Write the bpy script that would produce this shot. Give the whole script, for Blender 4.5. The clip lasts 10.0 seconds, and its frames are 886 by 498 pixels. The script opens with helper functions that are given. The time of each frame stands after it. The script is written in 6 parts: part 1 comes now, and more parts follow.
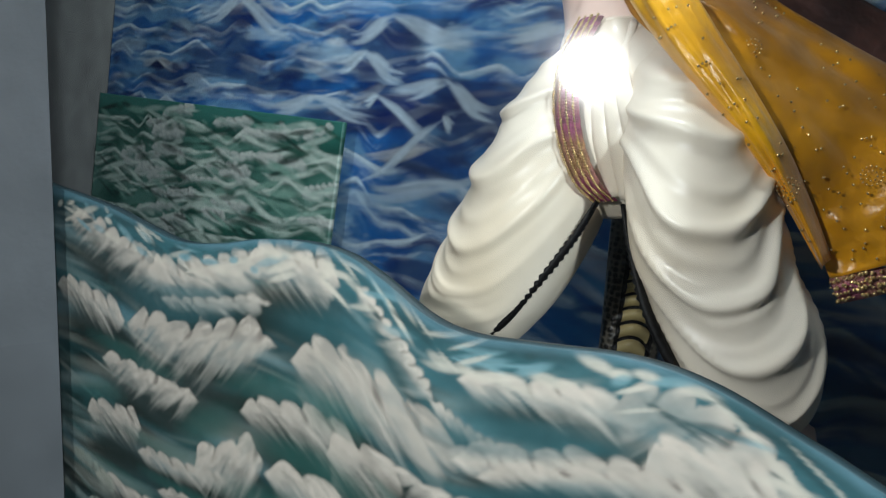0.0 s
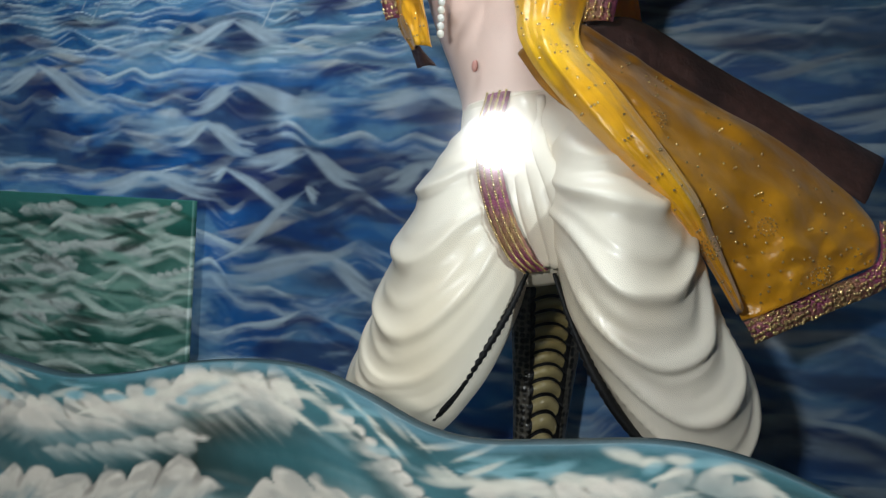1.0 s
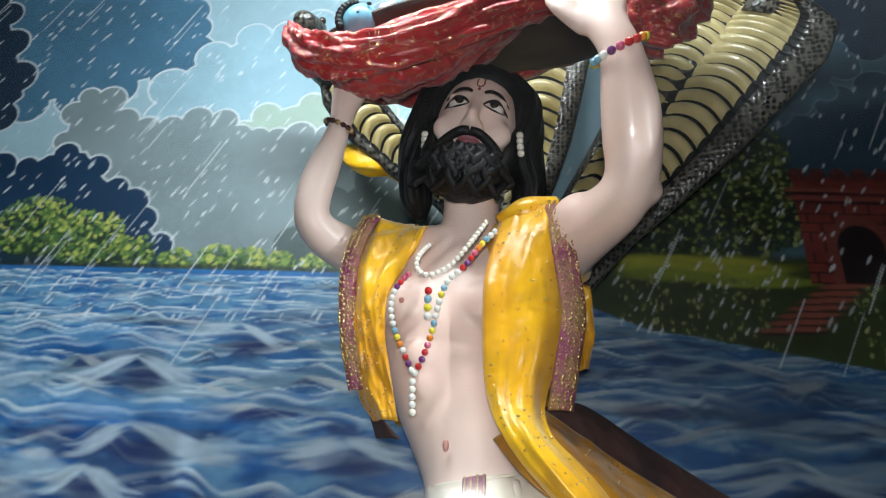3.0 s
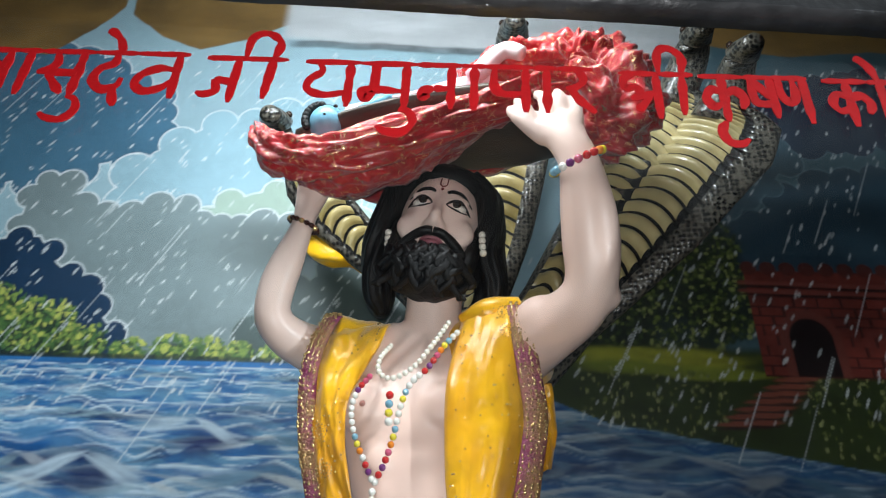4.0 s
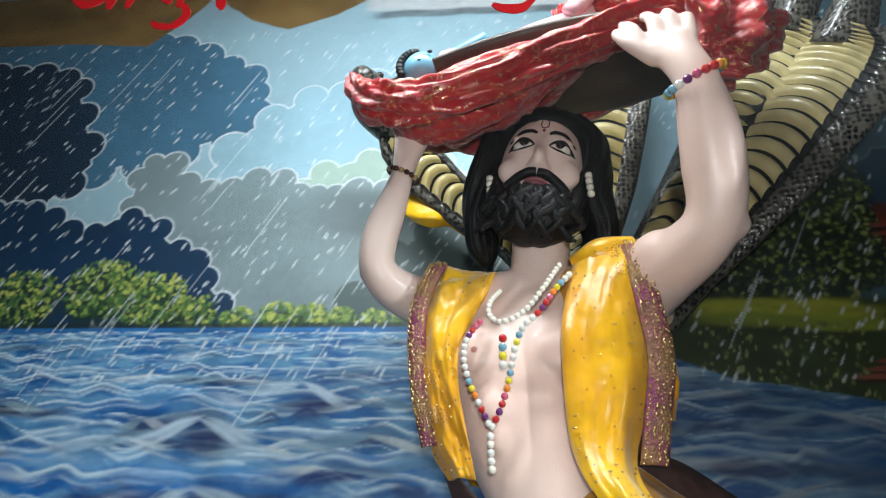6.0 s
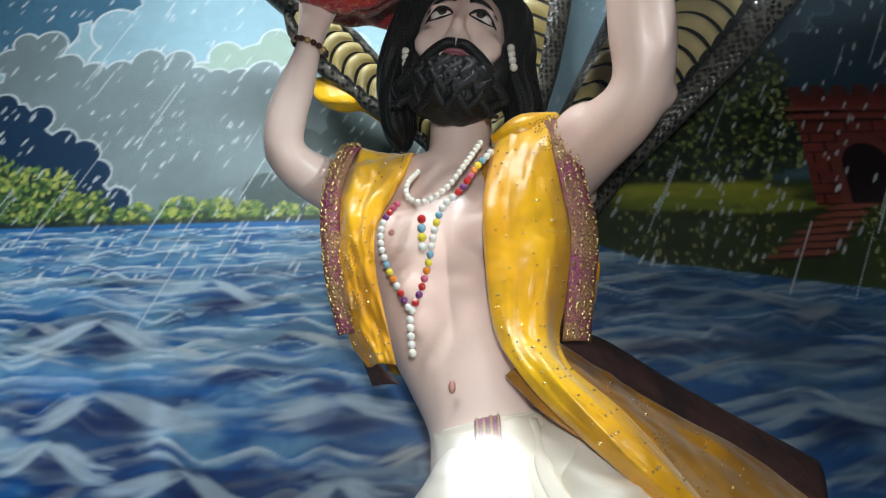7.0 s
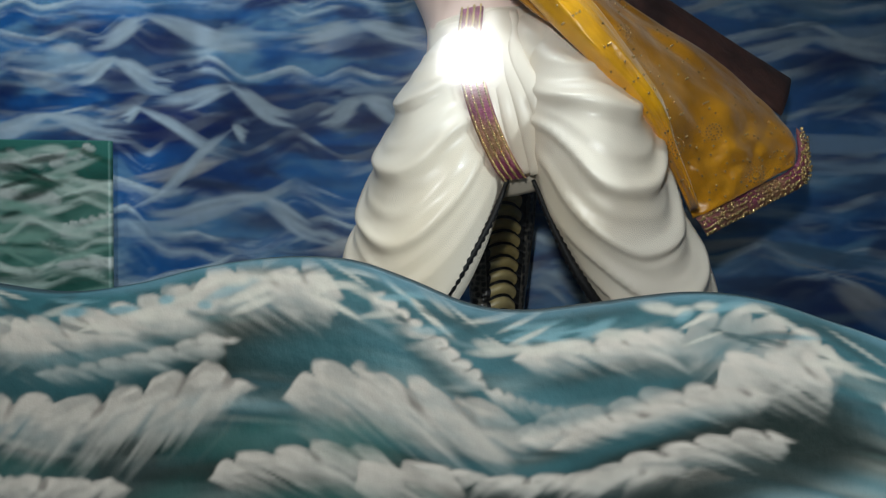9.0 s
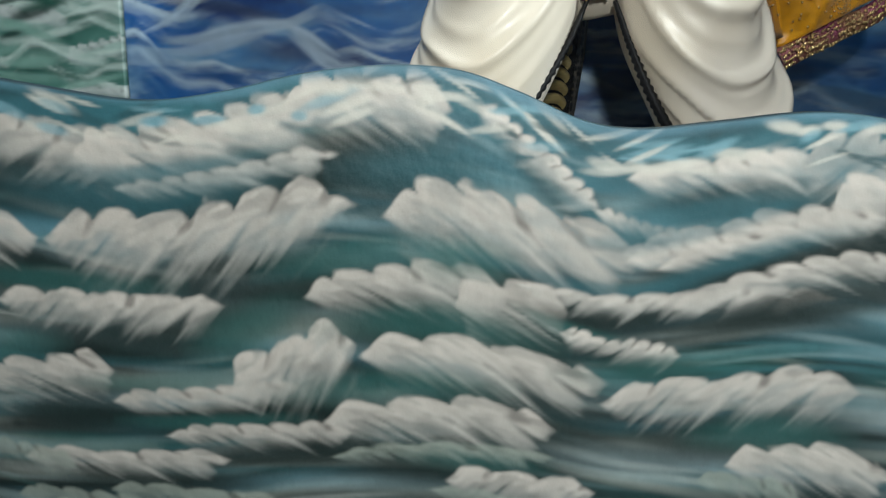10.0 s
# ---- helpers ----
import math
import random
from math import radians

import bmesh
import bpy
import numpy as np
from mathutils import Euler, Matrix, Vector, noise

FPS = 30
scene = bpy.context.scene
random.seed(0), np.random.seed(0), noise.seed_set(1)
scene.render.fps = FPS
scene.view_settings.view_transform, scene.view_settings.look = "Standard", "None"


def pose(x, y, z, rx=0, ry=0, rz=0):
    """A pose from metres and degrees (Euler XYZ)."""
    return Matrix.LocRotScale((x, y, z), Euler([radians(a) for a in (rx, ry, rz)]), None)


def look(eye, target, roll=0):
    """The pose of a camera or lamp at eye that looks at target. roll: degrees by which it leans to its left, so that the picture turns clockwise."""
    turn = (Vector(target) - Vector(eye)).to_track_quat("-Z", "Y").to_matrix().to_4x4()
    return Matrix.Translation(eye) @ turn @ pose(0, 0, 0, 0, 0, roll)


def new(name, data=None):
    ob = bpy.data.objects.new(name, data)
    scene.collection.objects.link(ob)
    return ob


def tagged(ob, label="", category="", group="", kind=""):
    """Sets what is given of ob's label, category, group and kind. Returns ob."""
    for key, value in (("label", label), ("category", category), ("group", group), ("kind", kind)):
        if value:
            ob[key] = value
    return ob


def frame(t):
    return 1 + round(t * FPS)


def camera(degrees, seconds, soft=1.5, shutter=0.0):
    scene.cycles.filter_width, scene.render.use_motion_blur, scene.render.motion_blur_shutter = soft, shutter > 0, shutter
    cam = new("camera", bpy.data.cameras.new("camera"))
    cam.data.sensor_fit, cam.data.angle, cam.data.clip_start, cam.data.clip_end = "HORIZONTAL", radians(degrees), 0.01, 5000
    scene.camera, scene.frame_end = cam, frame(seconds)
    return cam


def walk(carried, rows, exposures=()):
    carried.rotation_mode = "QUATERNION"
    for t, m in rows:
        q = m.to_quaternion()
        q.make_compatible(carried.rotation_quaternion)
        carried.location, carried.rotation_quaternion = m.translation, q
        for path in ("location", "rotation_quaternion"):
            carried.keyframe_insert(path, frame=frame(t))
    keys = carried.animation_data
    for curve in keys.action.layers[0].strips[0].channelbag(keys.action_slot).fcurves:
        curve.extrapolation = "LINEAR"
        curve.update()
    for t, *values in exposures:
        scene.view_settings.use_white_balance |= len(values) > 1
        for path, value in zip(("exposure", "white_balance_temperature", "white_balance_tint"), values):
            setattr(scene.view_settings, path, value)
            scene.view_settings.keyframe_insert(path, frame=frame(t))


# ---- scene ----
cam = camera(67.0, 10.0, soft=1.15)
PATH = [
    (0, (0.044, 0.151, 1.117), (-1.073, 1.791, 0.87), 8.7),
    (0.3, (-0.006, 0.128, 1.11), (-0.987, 1.87, 1.066), 4.7),
    (0.5, (-0.075, 0.125, 1.156), (-0.811, 1.982, 1.064), 5.8),
    (1, (-0.14, 0.112, 1.15), (-0.756, 2.014, 1.095), 3.4),
    (1.5, (-0.274, 0.094, 1.164), (-0.627, 2.052, 1.367), 2.6),
    (2, (-0.372, 0.052, 1.287), (-0.542, 2.025, 1.568), -0.2),
    (2.5, (-0.375, 0.049, 1.252), (-0.485, 1.946, 1.875), 1.6),
    (2.7, (-0.368, 0.036, 1.245), (-0.5, 1.898, 1.963), 2.6),
    (4, (-0.371, -0.014, 1.306), (-0.375, 1.723, 2.297), 1.6),
    (4.5, (-0.372, -0.043, 1.309), (-0.411, 1.645, 2.381), 1.5),
    (5, (-0.371, -0.058, 1.311), (-0.436, 1.616, 2.403), 1.1),
    (5.5, (-0.389, -0.031, 1.282), (-0.53, 1.64, 2.372), 1.4),
    (5.7, (-0.4, 0.008, 1.249), (-0.665, 1.687, 2.301), 3.7),
    (6.8, (-0.423, 0.154, 1.242), (-0.515, 1.995, 2.02), -1.4),
    (7, (-0.411, 0.15, 1.233), (-0.435, 2.009, 1.97), -1.4),
    (7.5, (-0.367, 0.129, 1.187), (-0.352, 2.057, 1.716), -0.9),
    (8, (-0.337, 0.095, 1.141), (-0.35, 2.067, 1.478), -0.9),
    (8.5, (-0.299, 0.087, 1.087), (-0.345, 2.082, 1.208), 1.3),
    (8.6, (-0.282, 0.086, 1.07), (-0.34, 2.082, 1.173), 1.5),
    (9, (-0.3, 0.044, 1.056), (-0.511, 2.029, 0.936), 1.3),
    (9.5, (-0.333, 0.041, 1.021), (-0.566, 2.001, 0.697), 3.0),
    (10, (-0.44, 0.056, 1.002), (-0.54, 1.984, 0.479), 2.9),
]
walk(cam, [(t, look(eye, target, roll)) for t, eye, target, roll in PATH],
     [(0, 0.2), (0.5, 0.1), (2, 0.14), (2.5, 0.2), (4, 0.27), (5, 0.27), (5.5, 0.32), (7, 0.16), (8.5, -0.02), (9.5, -0.02), (10, 0.32)])

# ---------------------------------------------------------------- light
world = bpy.data.worlds.new("world")
scene.world = world
world.use_nodes = True
world.node_tree.nodes["Background"].inputs[0].default_value = (0.55, 0.62, 0.7, 1)
world.node_tree.nodes["Background"].inputs[1].default_value = 0.03


def lamp(name, kind, place, watts, radius, colour=(1, 1, 1), target=None):
    data = bpy.data.lights.new(name, kind)
    data.energy, data.color = watts, colour
    if kind == "AREA":
        data.shape, data.size, data.size_y = "RECTANGLE", radius[0], radius[1]
    else:
        data.shadow_soft_size = radius
    ob = new(name, data)
    ob.matrix_world = look(place, target) if target else pose(*place)
    return ob


# the small white torch beside the viewer, whose reflection stands in the glass
torch = lamp("torch_lamp", "SPOT", (-0.375, -0.13, 1.285), 27, 0.034, (0.95, 0.97, 1.0), (-0.38, 1.5, 1.42))
torch.data.spot_size, torch.data.spot_blend = radians(162), 0.7
# the bright end of the passage, beyond the window's far jamb
lamp("passage_lamp", "AREA", (2.1, -0.93, 1.7), 58, (0.07, 0.5), (0.86, 0.96, 1.04), (-1.0, 1.5, 1.75))
# the small lamp under the alcove's ceiling
lamp("alcove_lamp", "AREA", (-0.6, 0.58, 2.62), 20, (0.9, 0.06), (0.9, 0.97, 1.03), (-0.6, 1.5, 2.1))

# ---------------------------------------------------------------- mesh helpers
class Geo:
    """Collects vertices and faces, with a material number per face."""

    def __init__(self):
        self.v, self.f, self.m, self.n = [], [], [], 0

    def add(self, verts, faces, mat=0):
        self.v.extend(tuple(p) for p in verts)
        self.f.extend(tuple(i + self.n for i in f) for f in faces)
        self.m.extend([mat] * len(faces) if isinstance(mat, int) else mat)
        self.n = len(self.v)
        return self

    def mesh(self, name, mats, smooth=True):
        me = bpy.data.meshes.new(name)
        me.from_pydata(self.v, [], self.f)
        for m in mats:
            me.materials.append(m)
        me.polygons.foreach_set("material_index", self.m)
        me.polygons.foreach_set("use_smooth", [smooth] * len(self.f))
        me.update()
        bm = bmesh.new()
        bm.from_mesh(me)
        bmesh.ops.recalc_face_normals(bm, faces=bm.faces)
        bm.to_mesh(me)
        bm.free()
        return me


def thing(name, geo, mats, label="", category="", kind="", group="", smooth=True, parent=None):
    ob = new(name, geo.mesh(name, mats if isinstance(mats, list) else [mats], smooth))
    if parent:
        ob.parent = parent
    return tagged(ob, label, category, group, kind)


def grid_faces(rows, cols, close=False):
    wrap = cols if close else cols - 1
    return [(i * cols + j, i * cols + (j + 1) % cols, (i + 1) * cols + (j + 1) % cols, (i + 1) * cols + j)
            for i in range(rows - 1) for j in range(wrap)]


def spline(points, n):
    """n points along a smooth curve through the given rows (any number of columns)."""
    p = np.array(points, float)
    if len(p) == 2:
        return p[0] + (p[1] - p[0]) * np.linspace(0, 1, n)[:, None]
    p = np.vstack([2 * p[0] - p[1], p, 2 * p[-1] - p[-2]])
    out = []
    for u in np.linspace(0, len(p) - 3 - 1e-6, n):
        i = int(u)
        t = u - i
        a, b, c, d = p[i:i + 4]
        out.append(0.5 * (2 * b + (c - a) * t + (2 * a - 5 * b + 4 * c - d) * t * t + (3 * b - a - 3 * c + d) * t ** 3))
    return np.array(out)


def tube(path, n=24, around=20, side=(0, -1, 0), dent=None, cap=True):
    """A closed tube along rows of (x, y, z, half width, half depth). dent(s, angle) swells the skin."""
    rows = spline(path, n)
    c = rows[:, :3]
    verts = []
    for i in range(n):
        d = c[min(i + 1, n - 1)] - c[max(i - 1, 0)]
        d /= np.linalg.norm(d) + 1e-9
        b = np.array(side, float)
        b -= d * (b @ d)
        b /= np.linalg.norm(b) + 1e-9
        a = np.cross(b, d)
        for j in range(around):
            w = 2 * math.pi * j / around
            k = 1 + (dent(i / (n - 1), w) if dent else 0)
            verts.append(c[i] + k * (a * math.cos(w) * rows[i, 3] + b * math.sin(w) * rows[i, 4]))
    faces = grid_faces(n, around, True)
    if cap:
        verts += [c[0], c[-1]]
        k = n * around
        faces += [(k, (j + 1) % around, j) for j in range(around)]
        faces += [(k + 1, (n - 1) * around + j, (n - 1) * around + (j + 1) % around) for j in range(around)]
    return verts, faces


def ball(centre, radii, turn=(0, 0, 0), n=14, around=20, dent=None):
    m = Euler([radians(a) for a in turn]).to_matrix()
    verts = []
    for i in range(n + 1):
        p = math.pi * i / n
        for j in range(around):
            w = 2 * math.pi * j / around
            q = Vector((math.sin(p) * math.cos(w), math.sin(p) * math.sin(w), math.cos(p)))
            k = 1 + (dent(q) if dent else 0)
            q = m @ Vector((q.x * radii[0] * k, q.y * radii[1] * k, q.z * radii[2] * k))
            verts.append((q.x + centre[0], q.y + centre[1], q.z + centre[2]))
    return verts, grid_faces(n + 1, around, True)


def box(x0, x1, y0, y1, z0, z1):
    v = [(x, y, z) for z in (z0, z1) for y in (y0, y1) for x in (x0, x1)]
    return v, [(0, 2, 3, 1), (4, 5, 7, 6), (0, 1, 5, 4), (2, 6, 7, 3), (0, 4, 6, 2), (1, 3, 7, 5)]


def sheet(left, right, n=40, m=16, bulge=0.0, thick=0.004, wrinkle=None, normal=(0, -1, 0)):
    """A cloth between two edges, each rows of (x, y, z), bulging along the normal, with a thickness."""
    a, b = spline(left, n), spline(right, n)
    nv = np.array(normal, float)
    verts = []
    for off in (0, -thick):
        for i in range(n):
            for j in range(m):
                t = j / (m - 1)
                p = a[i] * (1 - t) + b[i] * t
                k = bulge * 4 * t * (1 - t) + (wrinkle(i / (n - 1), t) if wrinkle else 0) + off
                verts.append(p + nv * k)
    f = grid_faces(n, m)
    k = n * m
    faces = f + [tuple(q + k for q in reversed(g)) for g in f]
    rim = [(i * m, (i + 1) * m) for i in range(n - 1)] + [((i + 1) * m + m - 1, i * m + m - 1) for i in range(n - 1)]
    rim += [(j + 1, j) for j in range(m - 1)] + [((n - 1) * m + j, (n - 1) * m + j + 1) for j in range(m - 1)]
    faces += [(p, q, q + k, p + k) for p, q in rim]
    return verts, faces


# ---------------------------------------------------------------- materials
def lin(r, g, b):
    """Linear colour from 0-255 paint values."""
    return tuple(((c / 255) / 12.92 if c / 255 < 0.04045 else ((c / 255 + 0.055) / 1.055) ** 2.4) for c in (r, g, b))


def material(name, colour, rough=0.5, metal=0.0, vary=0.12, scale=30.0, bump=0.0, bump_scale=120.0, second=None, attribute="",
             per_object=0.0, sheen=0.0, coat=0.0, stretch=(1, 1, 1), spec=0.5):
    m = bpy.data.materials.new(name)
    m.use_nodes = True
    t = m.node_tree
    n, link = t.nodes, t.links
    p = n["Principled BSDF"]
    p.inputs["Roughness"].default_value, p.inputs["Metallic"].default_value = rough, metal
    p.inputs["Coat Weight"].default_value = coat
    p.inputs["Sheen Weight"].default_value = sheen
    p.inputs["Specular IOR Level"].default_value = spec
    where = n.new("ShaderNodeTexCoord")
    mapping = n.new("ShaderNodeMapping")
    mapping.inputs["Scale"].default_value = stretch
    link.new(where.outputs["Object"], mapping.inputs["Vector"])
    grain = n.new("ShaderNodeTexNoise")
    grain.inputs["Scale"].default_value, grain.inputs["Detail"].default_value = scale, 6
    link.new(mapping.outputs[0], grain.inputs["Vector"])
    broad = n.new("ShaderNodeTexNoise")
    broad.inputs["Scale"].default_value, broad.inputs["Detail"].default_value = scale / 7, 3
    link.new(mapping.outputs[0], broad.inputs["Vector"])
    if attribute:
        base = n.new("ShaderNodeAttribute")
        base.attribute_name = attribute
        source = base.outputs["Color"]
    else:
        mix = n.new("ShaderNodeMix")
        mix.data_type = "RGBA"
        ramp = n.new("ShaderNodeMapRange")
        ramp.inputs["From Min"].default_value, ramp.inputs["From Max"].default_value = 0.4, 0.62
        link.new(broad.outputs["Fac"], ramp.inputs["Value"])
        link.new(ramp.outputs[0], mix.inputs["Factor"])
        mix.inputs["A"].default_value = (*colour, 1)
        mix.inputs["B"].default_value = (*(second or tuple(c * (1 - vary) for c in colour)), 1)
        source = mix.outputs["Result"]
    hsv = n.new("ShaderNodeHueSaturation")
    link.new(source, hsv.inputs["Color"])
    span = n.new("ShaderNodeMapRange")
    span.inputs["To Min"].default_value, span.inputs["To Max"].default_value = 1 - vary, 1 + vary
    span.inputs["From Min"].default_value, span.inputs["From Max"].default_value = 0.3, 0.7
    link.new(grain.outputs["Fac"], span.inputs["Value"])
    if per_object:
        info = n.new("ShaderNodeObjectInfo")
        add = n.new("ShaderNodeMath")
        add.operation = "MULTIPLY_ADD"
        add.inputs[1].default_value, add.inputs[2].default_value = per_object, -per_object / 2
        link.new(info.outputs["Random"], add.inputs[0])
        total = n.new("ShaderNodeMath")
        link.new(add.outputs[0], total.inputs[0])
        link.new(span.outputs[0], total.inputs[1])
        link.new(total.outputs[0], hsv.inputs["Value"])
    else:
        link.new(span.outputs[0], hsv.inputs["Value"])
    link.new(hsv.outputs[0], p.inputs["Base Color"])
    gloss = n.new("ShaderNodeMapRange")
    gloss.inputs["To Min"].default_value, gloss.inputs["To Max"].default_value = max(0.02, rough - 0.1), min(1, rough + 0.12)
    link.new(broad.outputs["Fac"], gloss.inputs["Value"])
    link.new(gloss.outputs[0], p.inputs["Roughness"])
    if bump:
        fine = n.new("ShaderNodeTexNoise")
        fine.inputs["Scale"].default_value, fine.inputs["Detail"].default_value = bump_scale, 5
        link.new(mapping.outputs[0], fine.inputs["Vector"])
        b = n.new("ShaderNodeBump")
        b.inputs["Strength"].default_value, b.inputs["Distance"].default_value = bump, 0.004
        link.new(fine.outputs["Fac"], b.inputs["Height"])
        link.new(b.outputs[0], p.inputs["Normal"])
    return m


PAINT = material("enamel_painting", (1, 1, 1), rough=0.5, vary=0.07, scale=60, bump=0.25, bump_scale=90, attribute="paint")
GREY_WALL = material("grey_wall_paint", lin(94, 98, 103), rough=0.6, vary=0.12, scale=14, bump=0.3, bump_scale=60)
BEAM = material("dark_plaster_beam", lin(40, 40, 41), rough=0.38, vary=0.5, scale=34, bump=1.0, bump_scale=30, second=lin(20, 20, 21))
TRAY_WOOD = material("dark_tray_wood", lin(74, 58, 46), rough=0.45, vary=0.35, scale=30, stretch=(0.2, 1, 1), bump=0.3, bump_scale=60, second=lin(44, 34, 28))
PLASTER = material("pale_plaster", lin(170, 172, 170), rough=0.7, vary=0.15, scale=12, bump=0.4, bump_scale=50)
FLOOR = material("worn_floor", lin(95, 92, 88), rough=0.5, vary=0.2, scale=6, bump=0.2)
SKIN = material("painted_skin", lin(243, 216, 204), rough=0.38, vary=0.05, scale=22, bump=0.06, bump_scale=60, second=lin(236, 202, 188), coat=0.1)
DHOTI = material("cream_painted_cloth", lin(240, 230, 214), rough=0.36, vary=0.05, scale=18, second=lin(228, 212, 186), coat=0.15)
BLACK = material("black_paint", lin(14, 13, 14), rough=0.5, spec=0.3, vary=0.25, scale=40, bump=0.5, bump_scale=160)
EYE_WHITE = material("eye_white", lin(225, 218, 208), rough=0.3, vary=0.03)
IRIS = material("dark_iris", lin(45, 30, 22), rough=0.25, vary=0.1)
LIP = material("lip_paint", lin(150, 86, 96), rough=0.4, vary=0.08)
MARK = material("red_mark", lin(120, 40, 34), rough=0.5, vary=0.1)
CHEEK = material("blue_doll_paint", lin(120, 180, 205), rough=0.35, vary=0.08)
YELLOW = material("yellow_satin", lin(246, 188, 6), rough=0.3, vary=0.16, scale=28, second=lin(214, 146, 4), sheen=0.3, bump=0.7, bump_scale=38)
# satin of the tail, a darker amber than the yellow panels
AMBER = material("amber_satin", lin(206, 142, 10), rough=0.34, vary=0.25, scale=24, second=lin(152, 98, 8), sheen=0.2, bump=0.7, bump_scale=38)
HEM_BROWN = material("brown_hem_cloth", lin(84, 56, 50), rough=0.5, vary=0.3, scale=60, second=lin(56, 38, 36), bump=0.6, bump_scale=90)
PURPLE = material("purple_braid", lin(138, 58, 96), rough=0.5, vary=0.3, scale=120, second=lin(150, 112, 74), bump=0.8, bump_scale=260)
GOLD = material("gold_sequin", lin(226, 194, 134), rough=0.24, metal=0.7, vary=0.2, scale=80)
RED_CLOTH = material("red_brocade", lin(178, 30, 38), rough=0.28, vary=0.3, scale=60, second=lin(150, 18, 28), bump=1.0, bump_scale=70, stretch=(0.35, 1, 1), sheen=0.3)
WOOD = material("dark_wood", lin(66, 48, 36), rough=0.6, vary=0.3, scale=20, bump=0.6, stretch=(1, 6, 6))
PEARL = material("pearl", lin(232, 226, 212), rough=0.2, vary=0.05, coat=0.4)
LETTER = material("red_sign_paint", lin(158, 10, 16), rough=0.4, vary=0.1, scale=120, bump=0.2)
BELLY = material("cream_belly_plate", lin(190, 174, 126), rough=0.3, vary=0.2, scale=25, second=lin(150, 130, 74), coat=0.3)


def gild(m, scale, low, high):
    """Woven gold thread over a cloth: broken curling lines."""
    t = m.node_tree
    n, link = t.nodes, t.links
    p = n["Principled BSDF"]
    where = n.new("ShaderNodeTexCoord")
    bend = n.new("ShaderNodeTexNoise")
    bend.inputs["Scale"].default_value = scale * 0.6
    link.new(where.outputs["Object"], bend.inputs["Vector"])
    push = n.new("ShaderNodeVectorMath")
    push.operation = "MULTIPLY_ADD"
    push.inputs[1].default_value = (0.05, 0.05, 0.05)
    link.new(bend.outputs["Color"], push.inputs[0])
    link.new(where.outputs["Object"], push.inputs[2])
    cell = n.new("ShaderNodeTexVoronoi")
    cell.feature = "DISTANCE_TO_EDGE"
    cell.inputs["Scale"].default_value = scale
    link.new(push.outputs[0], cell.inputs["Vector"])
    thread = n.new("ShaderNodeMapRange")
    thread.inputs["From Min"].default_value, thread.inputs["From Max"].default_value = 0.015, 0.06
    thread.inputs["To Min"].default_value, thread.inputs["To Max"].default_value = 1, 0
    link.new(cell.outputs["Distance"], thread.inputs["Value"])
    wear = n.new("ShaderNodeTexNoise")
    wear.inputs["Scale"].default_value, wear.inputs["Detail"].default_value = scale * 1.3, 4
    link.new(where.outputs["Object"], wear.inputs["Vector"])
    some = n.new("ShaderNodeMapRange")
    some.inputs["From Min"].default_value, some.inputs["From Max"].default_value = low, high
    link.new(wear.outputs["Fac"], some.inputs["Value"])
    both = n.new("ShaderNodeMath")
    both.operation = "MULTIPLY"
    link.new(thread.outputs[0], both.inputs[0])
    link.new(some.outputs[0], both.inputs[1])
    mix = n.new("ShaderNodeMix")
    mix.data_type = "RGBA"
    link.new(both.outputs[0], mix.inputs["Factor"])
    link.new(p.inputs["Base Color"].links[0].from_socket, mix.inputs["A"])
    mix.inputs["B"].default_value = (*lin(236, 190, 140), 1)
    link.new(mix.outputs["Result"], p.inputs["Base Color"])
    link.new(both.outputs[0], p.inputs["Metallic"])


gild(RED_CLOTH, 60, 0.44, 0.6)


def scale_material():
    m = material("serpent_scales", lin(92, 88, 80), rough=0.3, vary=0.2, scale=20, coat=0.3)
    t = m.node_tree
    n, link = t.nodes, t.links
    p = n["Principled BSDF"]
    cell = n.new("ShaderNodeTexVoronoi")
    cell.inputs["Scale"].default_value = 92
    cell.inputs["Randomness"].default_value = 0.45
    where = n.new("ShaderNodeTexCoord")
    link.new(where.outputs["Object"], cell.inputs["Vector"])
    ramp = n.new("ShaderNodeValToRGB")
    ramp.color_ramp.elements[0].position, ramp.color_ramp.elements[0].color = 0.36, (*lin(15, 14, 13), 1)
    ramp.color_ramp.elements[1].position, ramp.color_ramp.elements[1].color = 0.6, (*lin(92, 87, 78), 1)
    link.new(cell.outputs["Distance"], ramp.inputs[0])
    link.new(ramp.outputs[0], p.inputs["Base Color"])
    b = n.new("ShaderNodeBump")
    b.inputs["Strength"].default_value, b.inputs["Distance"].default_value = 0.6, 0.004
    b.invert = True
    link.new(cell.outputs["Distance"], b.inputs["Height"])
    link.new(b.outputs[0], p.inputs["Normal"])
    return m


SCALES = scale_material()


